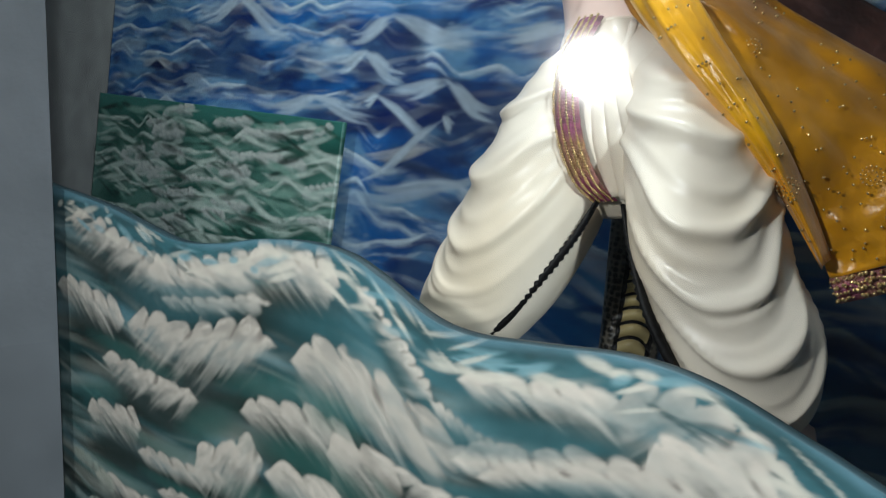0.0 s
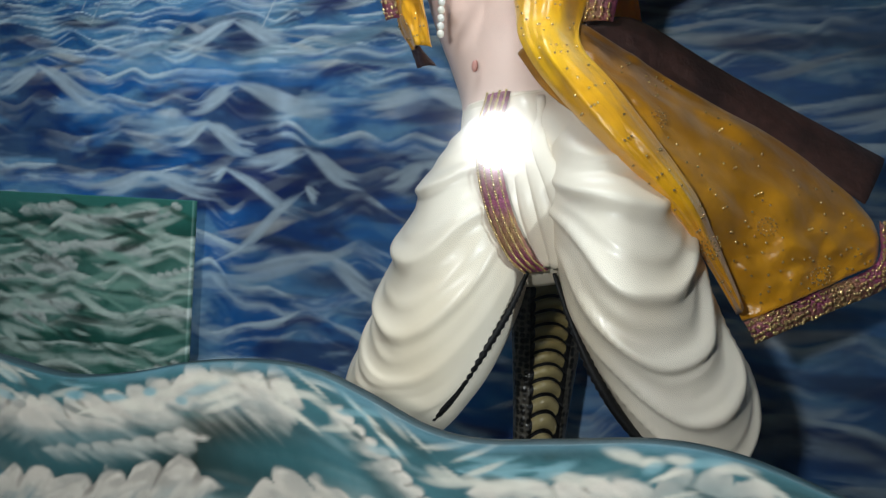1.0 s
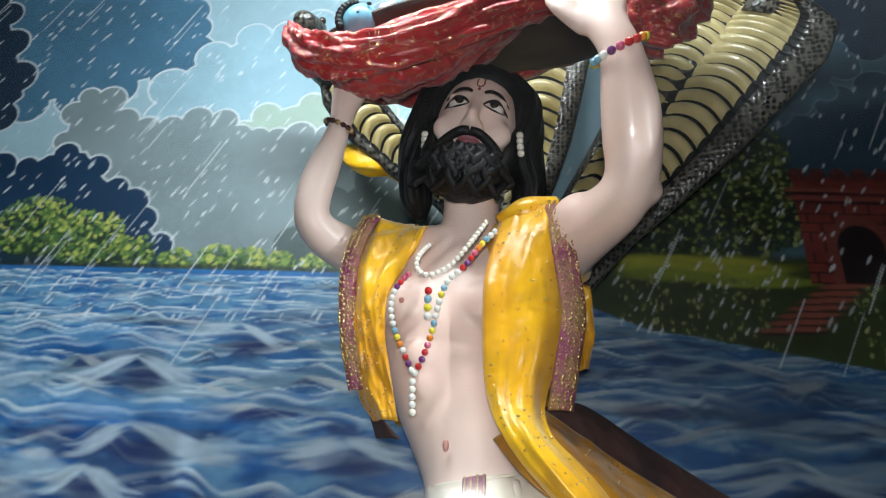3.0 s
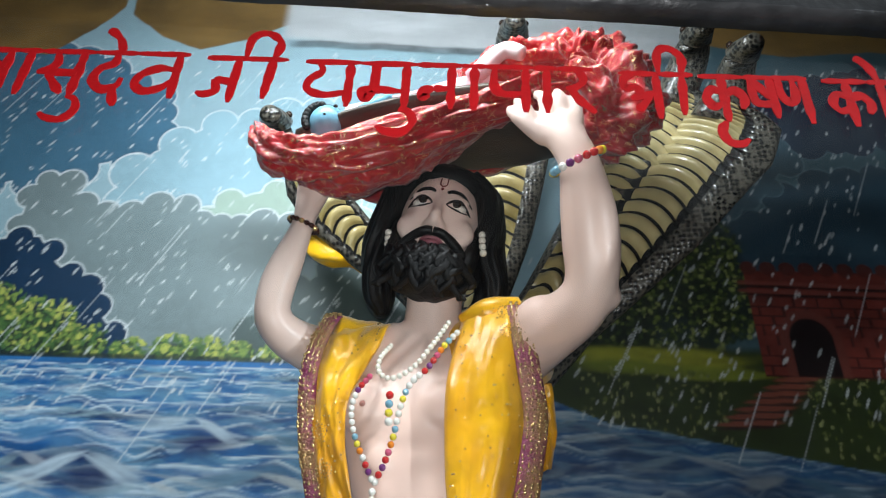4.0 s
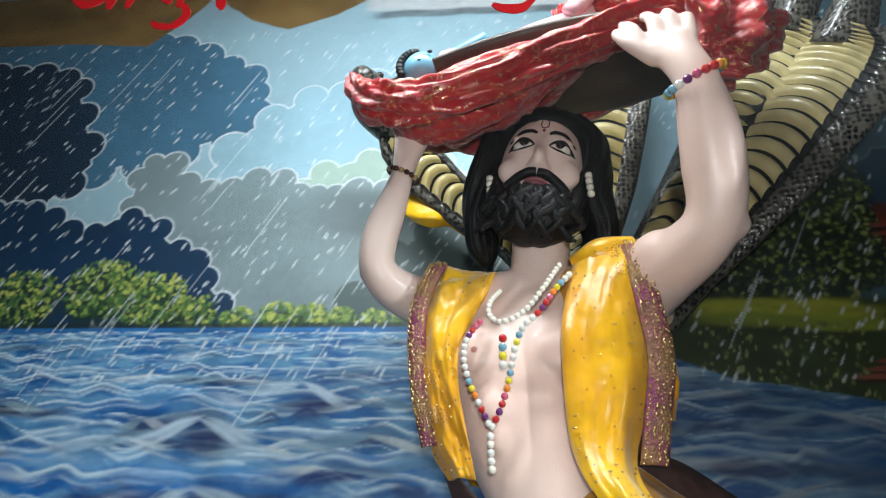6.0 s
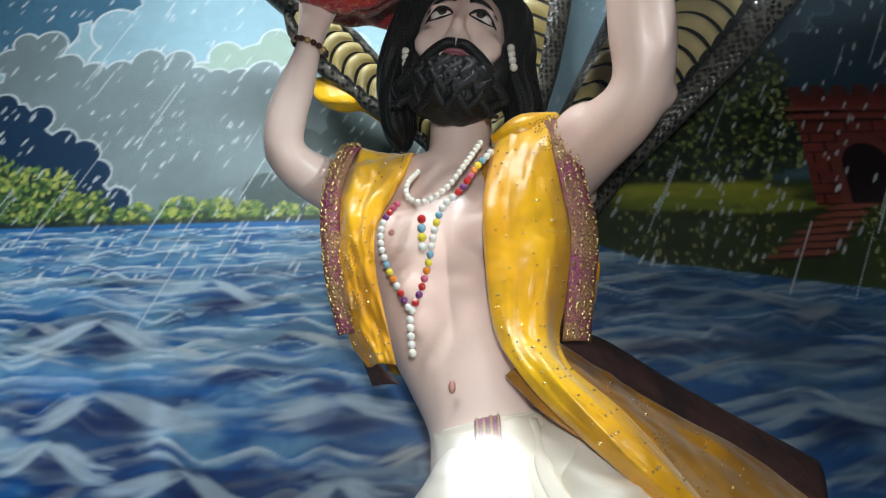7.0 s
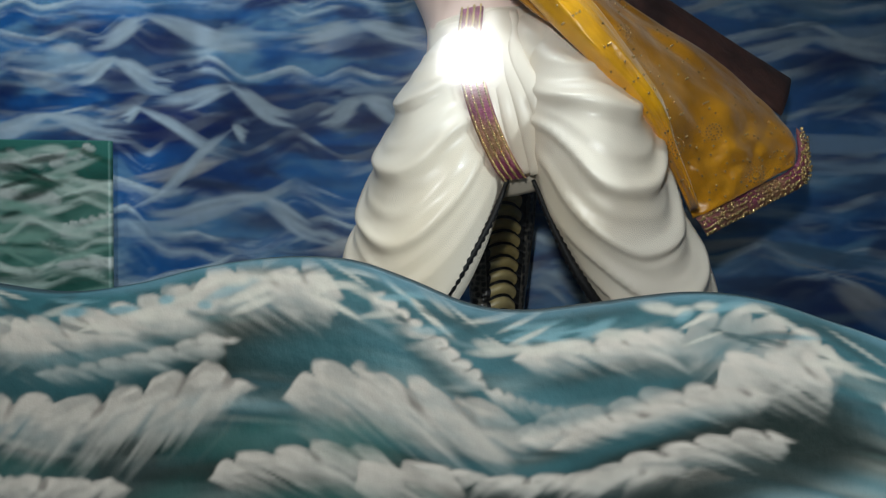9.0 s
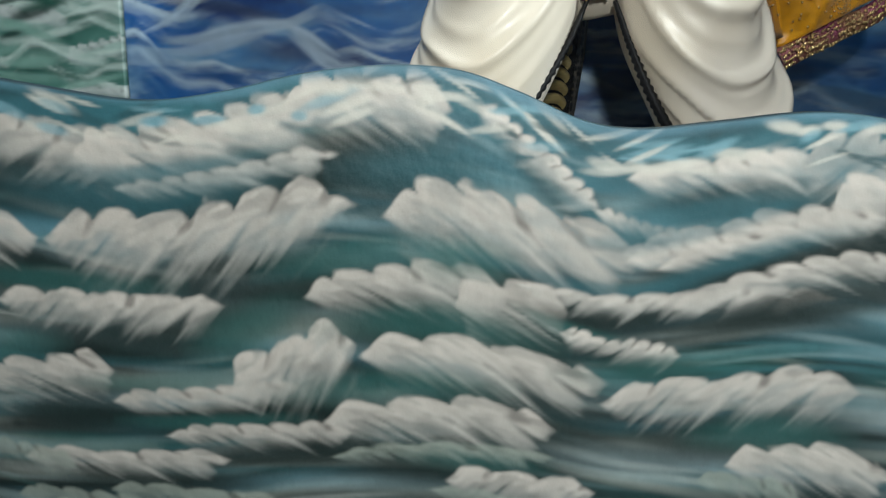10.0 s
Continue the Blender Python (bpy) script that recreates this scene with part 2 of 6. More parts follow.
def glass_material():
    m = bpy.data.materials.new("window_glass")
    m.use_nodes = True
    t = m.node_tree
    n, link = t.nodes, t.links
    n.remove(n["Principled BSDF"])
    clear = n.new("ShaderNodeBsdfTransparent")
    clear.inputs[0].default_value = (0.95, 0.97, 0.96, 1)
    gloss = n.new("ShaderNodeBsdfGlossy")
    gloss.inputs["Roughness"].default_value = 0.03
    film = n.new("ShaderNodeBsdfGlossy")
    film.inputs["Roughness"].default_value = 0.11
    facing = n.new("ShaderNodeLayerWeight")
    power = n.new("ShaderNodeMath")
    power.operation = "POWER"
    power.inputs[1].default_value = 4.0
    link.new(facing.outputs["Facing"], power.inputs[0])
    fresnel = n.new("ShaderNodeMapRange")
    fresnel.inputs["To Min"].default_value, fresnel.inputs["To Max"].default_value = 0.035, 0.6
    link.new(power.outputs[0], fresnel.inputs["Value"])
    one = n.new("ShaderNodeMixShader")
    link.new(fresnel.outputs[0], one.inputs[0])
    link.new(clear.outputs[0], one.inputs[1])
    link.new(gloss.outputs[0], one.inputs[2])
    smear = n.new("ShaderNodeTexNoise")
    smear.inputs["Scale"].default_value, smear.inputs["Detail"].default_value = 5, 6
    amount = n.new("ShaderNodeMapRange")
    amount.inputs["From Min"].default_value, amount.inputs["From Max"].default_value = 0.35, 0.75
    amount.inputs["To Min"].default_value, amount.inputs["To Max"].default_value = 0.003, 0.007
    link.new(smear.outputs["Fac"], amount.inputs["Value"])
    two = n.new("ShaderNodeMixShader")
    link.new(amount.outputs[0], two.inputs[0])
    link.new(one.outputs[0], two.inputs[1])
    link.new(film.outputs[0], two.inputs[2])
    link.new(two.outputs[0], n["Material Output"].inputs[0])
    return m


GLASS = glass_material()


# ---------------------------------------------------------------- painting on boards and walls
TABLE = np.random.RandomState(7).rand(256, 256)


def vnoise(x, z):
    xi, zi = np.floor(x).astype(int), np.floor(z).astype(int)
    fx, fz = x - xi, z - zi
    fx, fz = fx * fx * (3 - 2 * fx), fz * fz * (3 - 2 * fz)
    a, b = TABLE[xi % 256, zi % 256], TABLE[(xi + 1) % 256, zi % 256]
    c, d = TABLE[xi % 256, (zi + 1) % 256], TABLE[(xi + 1) % 256, (zi + 1) % 256]
    return (a * (1 - fx) + b * fx) * (1 - fz) + (c * (1 - fx) + d * fx) * fz


def fbm(x, z, octaves=4):
    total, amp, norm = 0, 1.0, 0
    for k in range(octaves):
        total = total + amp * vnoise(x * 2 ** k + 17.3 * k, z * 2 ** k + 9.1 * k)
        norm += amp
        amp *= 0.55
    return total / norm


def step(a, b, v):
    t = np.clip((v - a) / (b - a), 0, 1)
    return t * t * (3 - 2 * t)


class Canvas:
    """Paint on a grid of points in the plane x, z."""

    def __init__(self, x0, x1, z0, z1, cell, seed):
        self.nx, self.nz = int((x1 - x0) / cell) + 1, int((z1 - z0) / cell) + 1
        self.x0, self.z0, self.cell = x0, z0, cell
        self.X, self.Z = np.meshgrid(x0 + cell * np.arange(self.nx), z0 + cell * np.arange(self.nz))
        self.c = np.zeros((self.nz, self.nx, 3))
        self.r = np.random.RandomState(seed)

    def lay(self, alpha, colour, window=np.s_[:, :]):
        colour = np.asarray(colour, float)
        part = self.c[window]
        self.c[window] = part + (colour - part) * np.clip(alpha, 0, 1)[..., None]

    def window(self, xa, xb, za, zb):
        i0, i1 = int((za - self.z0) / self.cell), int((zb - self.z0) / self.cell) + 2
        j0, j1 = int((xa - self.x0) / self.cell), int((xb - self.x0) / self.cell) + 2
        return np.s_[max(i0, 0):max(i1, 0), max(j0, 0):max(j1, 0)]

    def dab(self, x, z, rx, rz, angle, colour, alpha=1.0, soft=0.35):
        r = max(rx, rz) * 1.3
        w = self.window(x - r, x + r, z - r, z + r)
        if not self.X[w].size:
            return
        dx, dz = self.X[w] - x, self.Z[w] - z
        c, s = math.cos(angle), math.sin(angle)
        d = np.hypot((dx * c + dz * s) / rx, (dz * c - dx * s) / rz)
        self.lay(alpha * step(1 + soft, 1 - soft, d), colour, w)

    def line(self, points, width, colour, alpha=1.0, n=40):
        q = spline(points, n)
        for a, b in zip(q[:-1], q[1:]):
            self.dab((a[0] + b[0]) / 2, (a[1] + b[1]) / 2, np.hypot(*(b - a)) * 0.75 + width * 0.4, width, math.atan2(b[1] - a[1], b[0] - a[0]), colour, alpha)

    def polygon(self, points):
        """Signed distance to a polygon, inside negative."""
        p = np.array(points, float)
        d = np.full(self.X.shape, 9.0)
        inside = np.zeros(self.X.shape, bool)
        for a, b in zip(p, np.roll(p, -1, 0)):
            e = b - a
            t = np.clip(((self.X - a[0]) * e[0] + (self.Z - a[1]) * e[1]) / (e @ e + 1e-12), 0, 1)
            d = np.minimum(d, np.hypot(self.X - a[0] - t * e[0], self.Z - a[1] - t * e[1]))
            cross = (a[1] > self.Z) != (b[1] > self.Z)
            inside ^= cross & (self.X < (b[0] - a[0]) * (self.Z - a[1]) / (b[1] - a[1] + 1e-12) + a[0])
        return np.where(inside, -d, d)

    def cloud(self, points, lobes, colour, edge, wide=0.0045):
        """A flat cloud with a scalloped rim: a polygon, with lobes of the radius 'lobes' along its edges."""
        d = self.polygon(points)
        p = np.array(points, float)
        for a, b in zip(p, np.roll(p, -1, 0)):
            k = max(1, int(np.hypot(*(b - a)) / (lobes * 1.5)))
            for i in range(k):
                q = a + (b - a) * (i + 0.5) / k + self.r.uniform(-0.2, 0.2, 2) * lobes
                d = np.minimum(d, np.hypot(self.X - q[0], self.Z - q[1]) - lobes * self.r.uniform(0.75, 1.15))
        tone = 0.82 + 0.36 * fbm(self.X * 5, self.Z * 7, 3)
        self.lay(step(0.003, -0.003, d), np.array(colour) * tone[..., None])
        if edge is not None:
            rim = step(wide, wide * 0.35, np.abs(d)) * (0.55 + 0.4 * fbm(self.X * 20, self.Z * 20, 2))
            self.lay(rim, edge)

    def sea(self, top, bottom, rows, dark, mid, light, white, long0, long1, high0, high1, where=1.0):
        X, Z = self.X, self.Z
        for k in range(rows):
            t = k / (rows - 1)
            base = top - (top - bottom) * t ** 1.2
            length, high = long0 + (long1 - long0) * t, high0 + (high1 - high0) * t
            u = X / length + self.r.rand() * 50 + 0.9 * vnoise(X / length * 0.8 + 31 * k, Z * 0 + k)
            number, f = np.floor(u).astype(int), u - np.floor(u)
            lean = 0.35 + 0.3 * TABLE[number % 256, (k * 7) % 256]
            tent = np.where(f < lean, f / lean, (1 - f) / (1 - lean))
            size = 0.2 + 0.75 * TABLE[number % 256, (k * 13 + 5) % 256]
            crest = (0.35 * tent + 0.65 * tent * tent * (3 - 2 * tent)) * size
            line = base + high * (crest - 0.35) + high * 0.9 * (fbm(X * 5 + k * 3, Z * 0 + k * 1.7, 3) - 0.5)
            d = line - Z
            streak = fbm(X * 5.5 / length * 0.3 + k * 5, d * 1.1 / high + k, 4)
            body = step(0.36, 0.66, streak)[..., None] * (np.array(light) - mid) + mid
            shade = np.clip(1.5 * crest * np.exp(-np.maximum(d, 0) / (0.95 * high)) * step(0.02 * high, 0.3 * high, d), 0, 1)
            shade = shade * (0.55 + 0.7 * fbm(X * 14, Z * 24 + k, 3))
            body = body + (np.array(dark) - body) * np.clip(shade, 0, 0.95)[..., None]
            foam = fbm(X * 13 + k, d * 4.0 / high + 3 * k, 4)
            patch = fbm(X * 1.3 / length + 5 * k, Z * 0 + 2.3 * k, 2)
            rim = np.exp(-((np.maximum(d, 0) - 0.1 * high) / (0.85 * high * patch * foam + 0.0015)) ** 2) * step(0.34, 0.6, 0.6 * foam + 0.5 * patch + 0.12 * crest)
            hang = np.exp(-((d / high - 0.75 - 0.5 * (patch - 0.5)) / (0.3 * foam + 0.02)) ** 2) * step(0.4, 0.62, 0.5 * foam + 0.5 * fbm(X * 1.7 / length + 3 * k, Z * 0 + 7.1 * k, 2))
            rim = np.maximum(rim, 0.75 * hang)
            body = body + (np.array(white) - body) * np.clip(rim, 0, 0.95)[..., None]
            cover = step(0, 0.05 * high + 0.002, d) * step(3.4 * high, 1.6 * high, d) * where * (0.75 + 0.25 * step(0.3, 0.5, foam))
            self.lay(cover, body)

    def foam(self, x0, z0, x1, z1, thick, lumps, colour, alpha=0.95, slant=0.6):
        """A bank of painted foam with a lumpy crest and brushed, ragged tails below."""
        e = np.array([x1 - x0, z1 - z0])
        length = np.hypot(*e)
        r = thick * 2.2
        w = self.window(min(x0, x1) - r, max(x0, x1) + r, min(z0, z1) - r, max(z0, z1) + r)
        X, Z = self.X[w], self.Z[w]
        s = ((X - x0) * e[0] + (Z - z0) * e[1]) / length ** 2
        h = ((Z - z0) * e[0] - (X - x0) * e[1]) / length
        s2 = s + 2.2 * slant * h / length
        wob = fbm(X * 30, Z * 30, 3) - 0.5
        lump = math.pi * 1.7 * lumps * (s + slant * h / length) + 1.2 * wob
        ends = step(-0.02, 0.14, s) * step(1.02, 0.84, s)
        top = thick * (0.48 + 0.32 * np.abs(np.sin(lump)) ** 0.6 + 0.28 * wob) * ends
        comb = vnoise(s2 * length * 190, h * 30) * 0.42 + 0.58 * vnoise(s2 * length * 60, h * 10)
        low = -thick * (0.4 + 1.9 * comb) * ends
        fade = np.clip((h - low) / (top - low + 1e-4), 0, 1)
        a = step(0.003, -0.003, h - top - 0.005 * wob) * step(0.0, 0.75, fade) * (0.6 + 0.4 * step(0.15, 0.65, fade + 0.6 * comb)) * (0.7 + 0.3 * step(0.3, 0.6, fbm(s2 * length * 50, h * 90, 2)))
        a = a * step(-0.01, 0.03, s) * step(1.01, 0.95, s)
        cool = (1 - fade)[..., None] * (0.5 + 0.5 * comb)[..., None]
        tone = np.array(colour) * (1 - 0.6 * cool) + np.array(lin(84, 116, 120)) * 0.6 * cool
        self.lay(alpha * a, tone * (0.82 + 0.3 * fbm(s2 * length * 80, h * 22, 3))[..., None], w)
        gap = step(0.88, 1.0, np.abs(np.cos(lump))) * a * step(0.0, 0.3 * thick, h) * step(0.35, 0.6, vnoise(s2 * lumps * 3, h * 0))
        self.lay(0.7 * gap, np.array(colour) * 0.22, w)

    def flank(self, x, z, reach, drop, wide, pale, alpha):
        """A soft brushed stroke that hangs from a peak down one side, in several bristle lines."""
        r = self.r
        q = spline([(x, z), (x + reach * 0.3, z - drop * 0.28), (x + reach * 0.65, z - drop * 0.72), (x + reach, z - drop * r.uniform(0.85, 1.0))], 12)
        for line in range(9):
            off = (line / 8 - 0.3) * wide * 2.0 + r.uniform(-0.1, 0.1) * wide
            tone = np.asarray(pale) * r.uniform(0.72, 1.08)
            first, last = r.randint(0, 4), r.randint(6, 12)
            for i in range(first, last):
                k = math.sin(math.pi * (i - first + 1.0) / (last - first + 1.0)) ** 0.7
                e = q[i + 1] - q[i] if i < 11 else q[11] - q[10]
                p = (q[i] + q[min(i + 1, 11)]) / 2
                spread = min(1.0, 0.25 + i / 6)
                self.dab(p[0], p[1] - off * spread, np.hypot(*e) * 0.95 + wide * 0.2, wide * 0.2 * k + 0.0012, math.atan2(e[1], e[0]), tone, alpha * r.uniform(0.35, 0.75), 0.85)

    def crest(self, x, z, x0, z0, x1, z1, wide, dark, pale):
        """One large painted wave: its peak, the feet of its two flanks, a dark hollow below."""
        self.dab(x + 0.1 * (x1 - x0), z - 0.055, abs(x1 - x0) * 0.22, 0.026, 0.05, dark, 0.75, 0.8)
        self.flank(x, z, x0 - x, z - z0, wide * 0.8, pale, 0.6)
        self.flank(x, z, x1 - x, z - z1, wide * 0.8, pale, 0.6)

    def wavelets(self, number, top, bottom, long0, long1, high0, high1, darks, pales, keep):
        """Small peaked waves: a dark wedge under each peak and pale brush strokes down both flanks."""
        r = self.r
        for t in np.sort(r.rand(number)):
            z = top - (top - bottom) * t ** 1.1
            x = r.uniform(self.x0, self.x0 + self.cell * self.nx)
            if not keep(x, z):
                continue
            length, high = (long0 + (long1 - long0) * t) * r.uniform(0.6, 1.3), (high0 + (high1 - high0) * t) * r.uniform(0.5, 1.3)
            tilt = r.uniform(-0.12, 0.12)
            if r.rand() < 0.8:
                self.dab(x + r.uniform(-0.2, 0.2) * length, z - 0.55 * high, 0.4 * length, 0.42 * high, tilt, darks[r.randint(len(darks))], r.uniform(0.55, 0.95), 0.6)
            for side in (-1, 1):
                if r.rand() < 0.85:
                    self.flank(x, z, side * length * r.uniform(0.4, 0.85), high * r.uniform(0.5, 0.95), high * r.uniform(0.12, 0.3), np.array(pales[r.randint(len(pales))]) * r.uniform(0.8, 1.08), r.uniform(0.35, 0.75))
            for _ in range(2):
                pale = np.array(pales[r.randint(len(pales))]) * r.uniform(0.6, 1.0)
                self.dab(x + r.uniform(-0.7, 0.7) * length, z - r.uniform(0.4, 1.2) * high, r.uniform(0.1, 0.4) * length, high * r.uniform(0.03, 0.09) + 0.001, tilt + r.uniform(-0.2, 0.2), pale, r.uniform(0.3, 0.65), 0.7)

    def board(self, y, outline=None, back=0.012):
        """The painted sheet as a Geo-like mesh in the plane y; outline(x) bends its top edge."""
        X, Z = self.X, self.Z
        if outline is not None:
            low = Z[0, 0]
            Z = low + (Z - low) / (Z[-1, 0] - low) * (outline(X) - low)
        me = bpy.data.meshes.new("painting")
        co = np.stack([X, np.full(X.shape, y), Z], -1).reshape(-1, 3)
        n0 = len(co)
        rim = np.concatenate([np.arange(self.nx), np.arange(1, self.nz) * self.nx + self.nx - 1,
                              (self.nz - 1) * self.nx + np.arange(self.nx - 2, -1, -1), np.arange(self.nz - 2, 0, -1) * self.nx])
        behind = co[rim] + (0, back, 0)
        co = np.vstack([co, behind])
        i = np.arange(self.nz - 1)[:, None] * self.nx + np.arange(self.nx - 1)[None, :]
        quads = np.stack([i, i + 1, i + 1 + self.nx, i + self.nx], -1).reshape(-1, 4)
        k = np.arange(len(rim))
        side = np.stack([rim, n0 + k, n0 + (k + 1) % len(rim), np.roll(rim, -1)], -1)
        quads = np.vstack([quads, side])
        me.vertices.add(len(co))
        me.vertices.foreach_set("co", co.ravel())
        me.loops.add(quads.size)
        me.loops.foreach_set("vertex_index", quads.ravel())
        me.polygons.add(len(quads))
        me.polygons.foreach_set("loop_start", np.arange(0, quads.size, 4))
        me.update(calc_edges=True)
        layer = me.color_attributes.new("paint", "FLOAT_COLOR", "POINT")
        c = np.ones((len(co), 4))
        c[:n0, :3] = np.clip(self.c, 0, 1).reshape(-1, 3)
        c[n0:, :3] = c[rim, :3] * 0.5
        layer.data.foreach_set("color", c.ravel())
        me.materials.append(PAINT)
        return me


# ---------------------------------------------------------------- the alcove
thing("floor", Geo().add(*box(-3.2, 2.2, -2.2, 1.62, -0.1, 0.0)), FLOOR, "worn grey floor of the passage", "floor", "structure", smooth=False)
thing("ceiling", Geo().add(*box(-3.2, 2.2, -2.2, 1.62, 3.12, 3.22)), PLASTER, "plain plaster ceiling", "ceiling", "structure", smooth=False)
thing("wall_back", Geo().add(*box(-3.2, 2.2, -2.3, -2.2, 0.0, 3.12)), GREY_WALL, "plain grey wall of the passage", "wall", "structure", smooth=False)
thing("wall_west", Geo().add(*box(-3.3, -3.2, -2.3, 1.62, 0.0, 3.12)), GREY_WALL, "plain grey end wall", "wall", "structure", smooth=False)
thing("wall_east", Geo().add(*box(2.2, 2.3, -2.3, 1.62, 0.0, 3.12)), GREY_WALL, "plain grey end wall", "wall", "structure", smooth=False)
thing("wall_north", Geo().add(*box(-3.2, 2.2, 1.52, 1.62, 0.0, 3.12)), PLASTER, "plastered wall behind the mural", "wall", "structure", smooth=False)
thing("alcove_floor", Geo().add(*box(-3.2, 2.2, 0.66, 1.5, 0.0, 0.33)), PLASTER, "raised plaster floor of the alcove", "floor", "structure", smooth=False)
# the wall that holds the window: two jambs, a sill below and a beam above
jamb_v, jamb_f = box(-3.2, -0.85, 0.42, 0.68, 0.0, 3.12)
jamb_v = [(x if x < -2 else x - 0.245 * z, y, z) for x, y, z in jamb_v]
thing("wall_jamb_west", Geo().add(jamb_v, jamb_f), GREY_WALL, "grey painted wall beside the window", "wall", "structure", smooth=False)
thing("wall_jamb_east", Geo().add(*box(0.45, 2.2, 0.42, 0.66, 0.0, 3.12)), GREY_WALL, "grey painted wall beside the window", "wall", "structure", smooth=False)
thing("wall_sill", Geo().add(*box(-0.965, 0.45, 0.42, 0.66, 0.0, 0.42)), GREY_WALL, "grey painted wall below the window", "wall", "structure", smooth=False)


def beam():
    """The dark plastered beam over the window, with a rough lower edge."""
    n, m = 120, 30
    g = Geo()
    rows = []
    for j in range(m):
        for i in range(n):
            x = -1.3 + 1.75 * i / (n - 1)
            low = 1.857 - 0.042 * (x + 0.42)
            z = low + (3.12 - low) * (j / (m - 1)) ** 1.8
            k = 0.006 * noise.noise(Vector((x * 9, z * 9, 1.0))) + 0.003 * noise.noise(Vector((x * 31, z * 31, 4.0)))
            z += 0.004 * noise.noise(Vector((x * 7, 2.0, 0))) + 0.002 * noise.noise(Vector((x * 40, 2.0, 0))) if j == 0 else 0
            rows.append((x, 0.432 + k, z))
    back = [(x, 0.462, z) for x, y, z in rows]
    f = grid_faces(m, n)
    g.add(rows + back, f + [tuple(q + n * m for q in reversed(p)) for p in f] + [(i + 1, i, i + n * m, i + 1 + n * m) for i in range(n - 1)])
    return thing("beam", g, BEAM, "dark grey rough plaster beam above the window", "beam", "structure")


beam()

# ---------------------------------------------------------------- the painted wall
WHITE, FOAM = lin(205, 212, 216), lin(200, 205, 200)


def paint_mural():
    cv = Canvas(-2.5, 1.35, 0.62, 3.1, 0.0042, 11)
    X, Z, r = cv.X, cv.Z, cv.r
    # sky
    sky = np.array(lin(146, 176, 188)) * (0.85 + 0.3 * fbm(X * 3, Z * 4, 4))[..., None]
    cv.lay(np.ones(X.shape), sky)
    # darker sky toward the right: the unlit side's shade is put into the paint
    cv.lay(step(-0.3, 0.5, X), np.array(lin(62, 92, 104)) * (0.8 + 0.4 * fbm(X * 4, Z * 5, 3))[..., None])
    cv.cloud([(-2.5, 2.95), (-1.62, 2.86), (-1.2, 2.66), (-1.2, 2.46), (-1.45, 2.38), (-1.6, 2.34), (-2.5, 2.3)], 0.06, lin(66, 108, 134), WHITE)
    cv.cloud([(-1.28, 2.32), (-1.2, 2.46), (-1.08, 2.55), (-0.9, 2.6), (-0.6, 2.66), (-0.36, 2.5), (-0.4, 2.15), (-1.0, 2.2)], 0.055, lin(142, 176, 190), WHITE)
    cv.cloud([(-2.5, 2.3), (-2.5, 2.78), (-1.82, 2.7), (-1.72, 2.5), (-1.66, 2.36), (-1.75, 2.24)], 0.055, lin(26, 46, 66), WHITE)
    cv.cloud([(-1.02, 2.2), (-1.0, 2.28), (-0.9, 2.33), (-0.78, 2.36), (-0.6, 2.3), (-0.6, 2.1)], 0.045, lin(150, 172, 160), WHITE)
    cv.cloud([(-1.5, 2.1), (-1.5, 2.34), (-1.43, 2.37), (-1.31, 2.26), (-1.25, 2.24), (-1.1, 2.3), (-1.0, 2.22), (-0.82, 2.24), (-0.66, 2.2), (-0.5, 1.95), (-0.55, 1.86), (-1.1, 1.86)], 0.04, lin(118, 134, 138), WHITE)
    cv.cloud([(-2.5, 1.85), (-2.5, 2.24), (-1.76, 2.2), (-1.62, 2.1), (-1.53, 2.17), (-1.43, 2.18), (-1.36, 2.1), (-1.29, 2.05), (-1.2, 1.95), (-1.13, 1.88)], 0.04, lin(20, 50, 78), WHITE)
    cv.cloud([(-0.86, 1.86), (-0.8, 1.97), (-0.7, 2.08), (-0.5, 2.16), (-0.3, 2.1), (-0.3, 1.86)], 0.05, lin(72, 88, 88), lin(120, 135, 135), 0.003)
    cv.cloud([(0.1, 2.05), (0.38, 2.2), (0.48, 2.32), (0.62, 2.38), (0.8, 2.44), (1.35, 2.46), (1.35, 2.0)], 0.055, lin(44, 68, 84), lin(104, 130, 142), 0.003)
    cv.cloud([(0.3, 2.5), (0.45, 2.66), (0.62, 2.72), (0.8, 2.8), (1.35, 2.8), (1.35, 2.62), (0.7, 2.56)], 0.05, lin(28, 46, 68), lin(96, 120, 134), 0.003)
    cv.cloud([(0.2, 2.3), (0.25, 2.46), (0.42, 2.56), (0.62, 2.52), (0.5, 2.36)], 0.045, lin(58, 84, 98), lin(104, 130, 142), 0.003)
    # the brown rocks, and the alcove's bright ceiling strip painted in along the top edge
    rocks = lin(120, 92, 48)
    for pts in ([(-2.5, 2.88), (-1.9, 2.86), (-1.62, 2.83), (-1.5, 2.95), (-1.43, 3.05), (-1.43, 3.2), (-2.5, 3.2)], [(-1.41, 3.2), (-1.4, 3.02), (-1.28, 2.92), (-1.15, 2.865), (-1.0, 2.92), (-0.88, 2.99), (-0.88, 3.2)],
                [(0.42, 3.2), (0.44, 2.94), (0.7, 2.9), (0.95, 2.93), (1.35, 2.9), (1.35, 3.2)]):
        d = cv.polygon(pts) + 0.012 * (fbm(X * 14, Z * 14, 3) - 0.5)
        cv.lay(step(0.004, -0.004, d), np.array(rocks) * (0.45 + 1.1 * fbm(X * 6, Z * 12, 4))[..., None])
    band = cv.polygon([(-0.9, 2.93), (-0.6, 2.9), (0.2, 2.88), (0.44, 2.9), (0.44, 3.2), (-0.9, 3.2)])
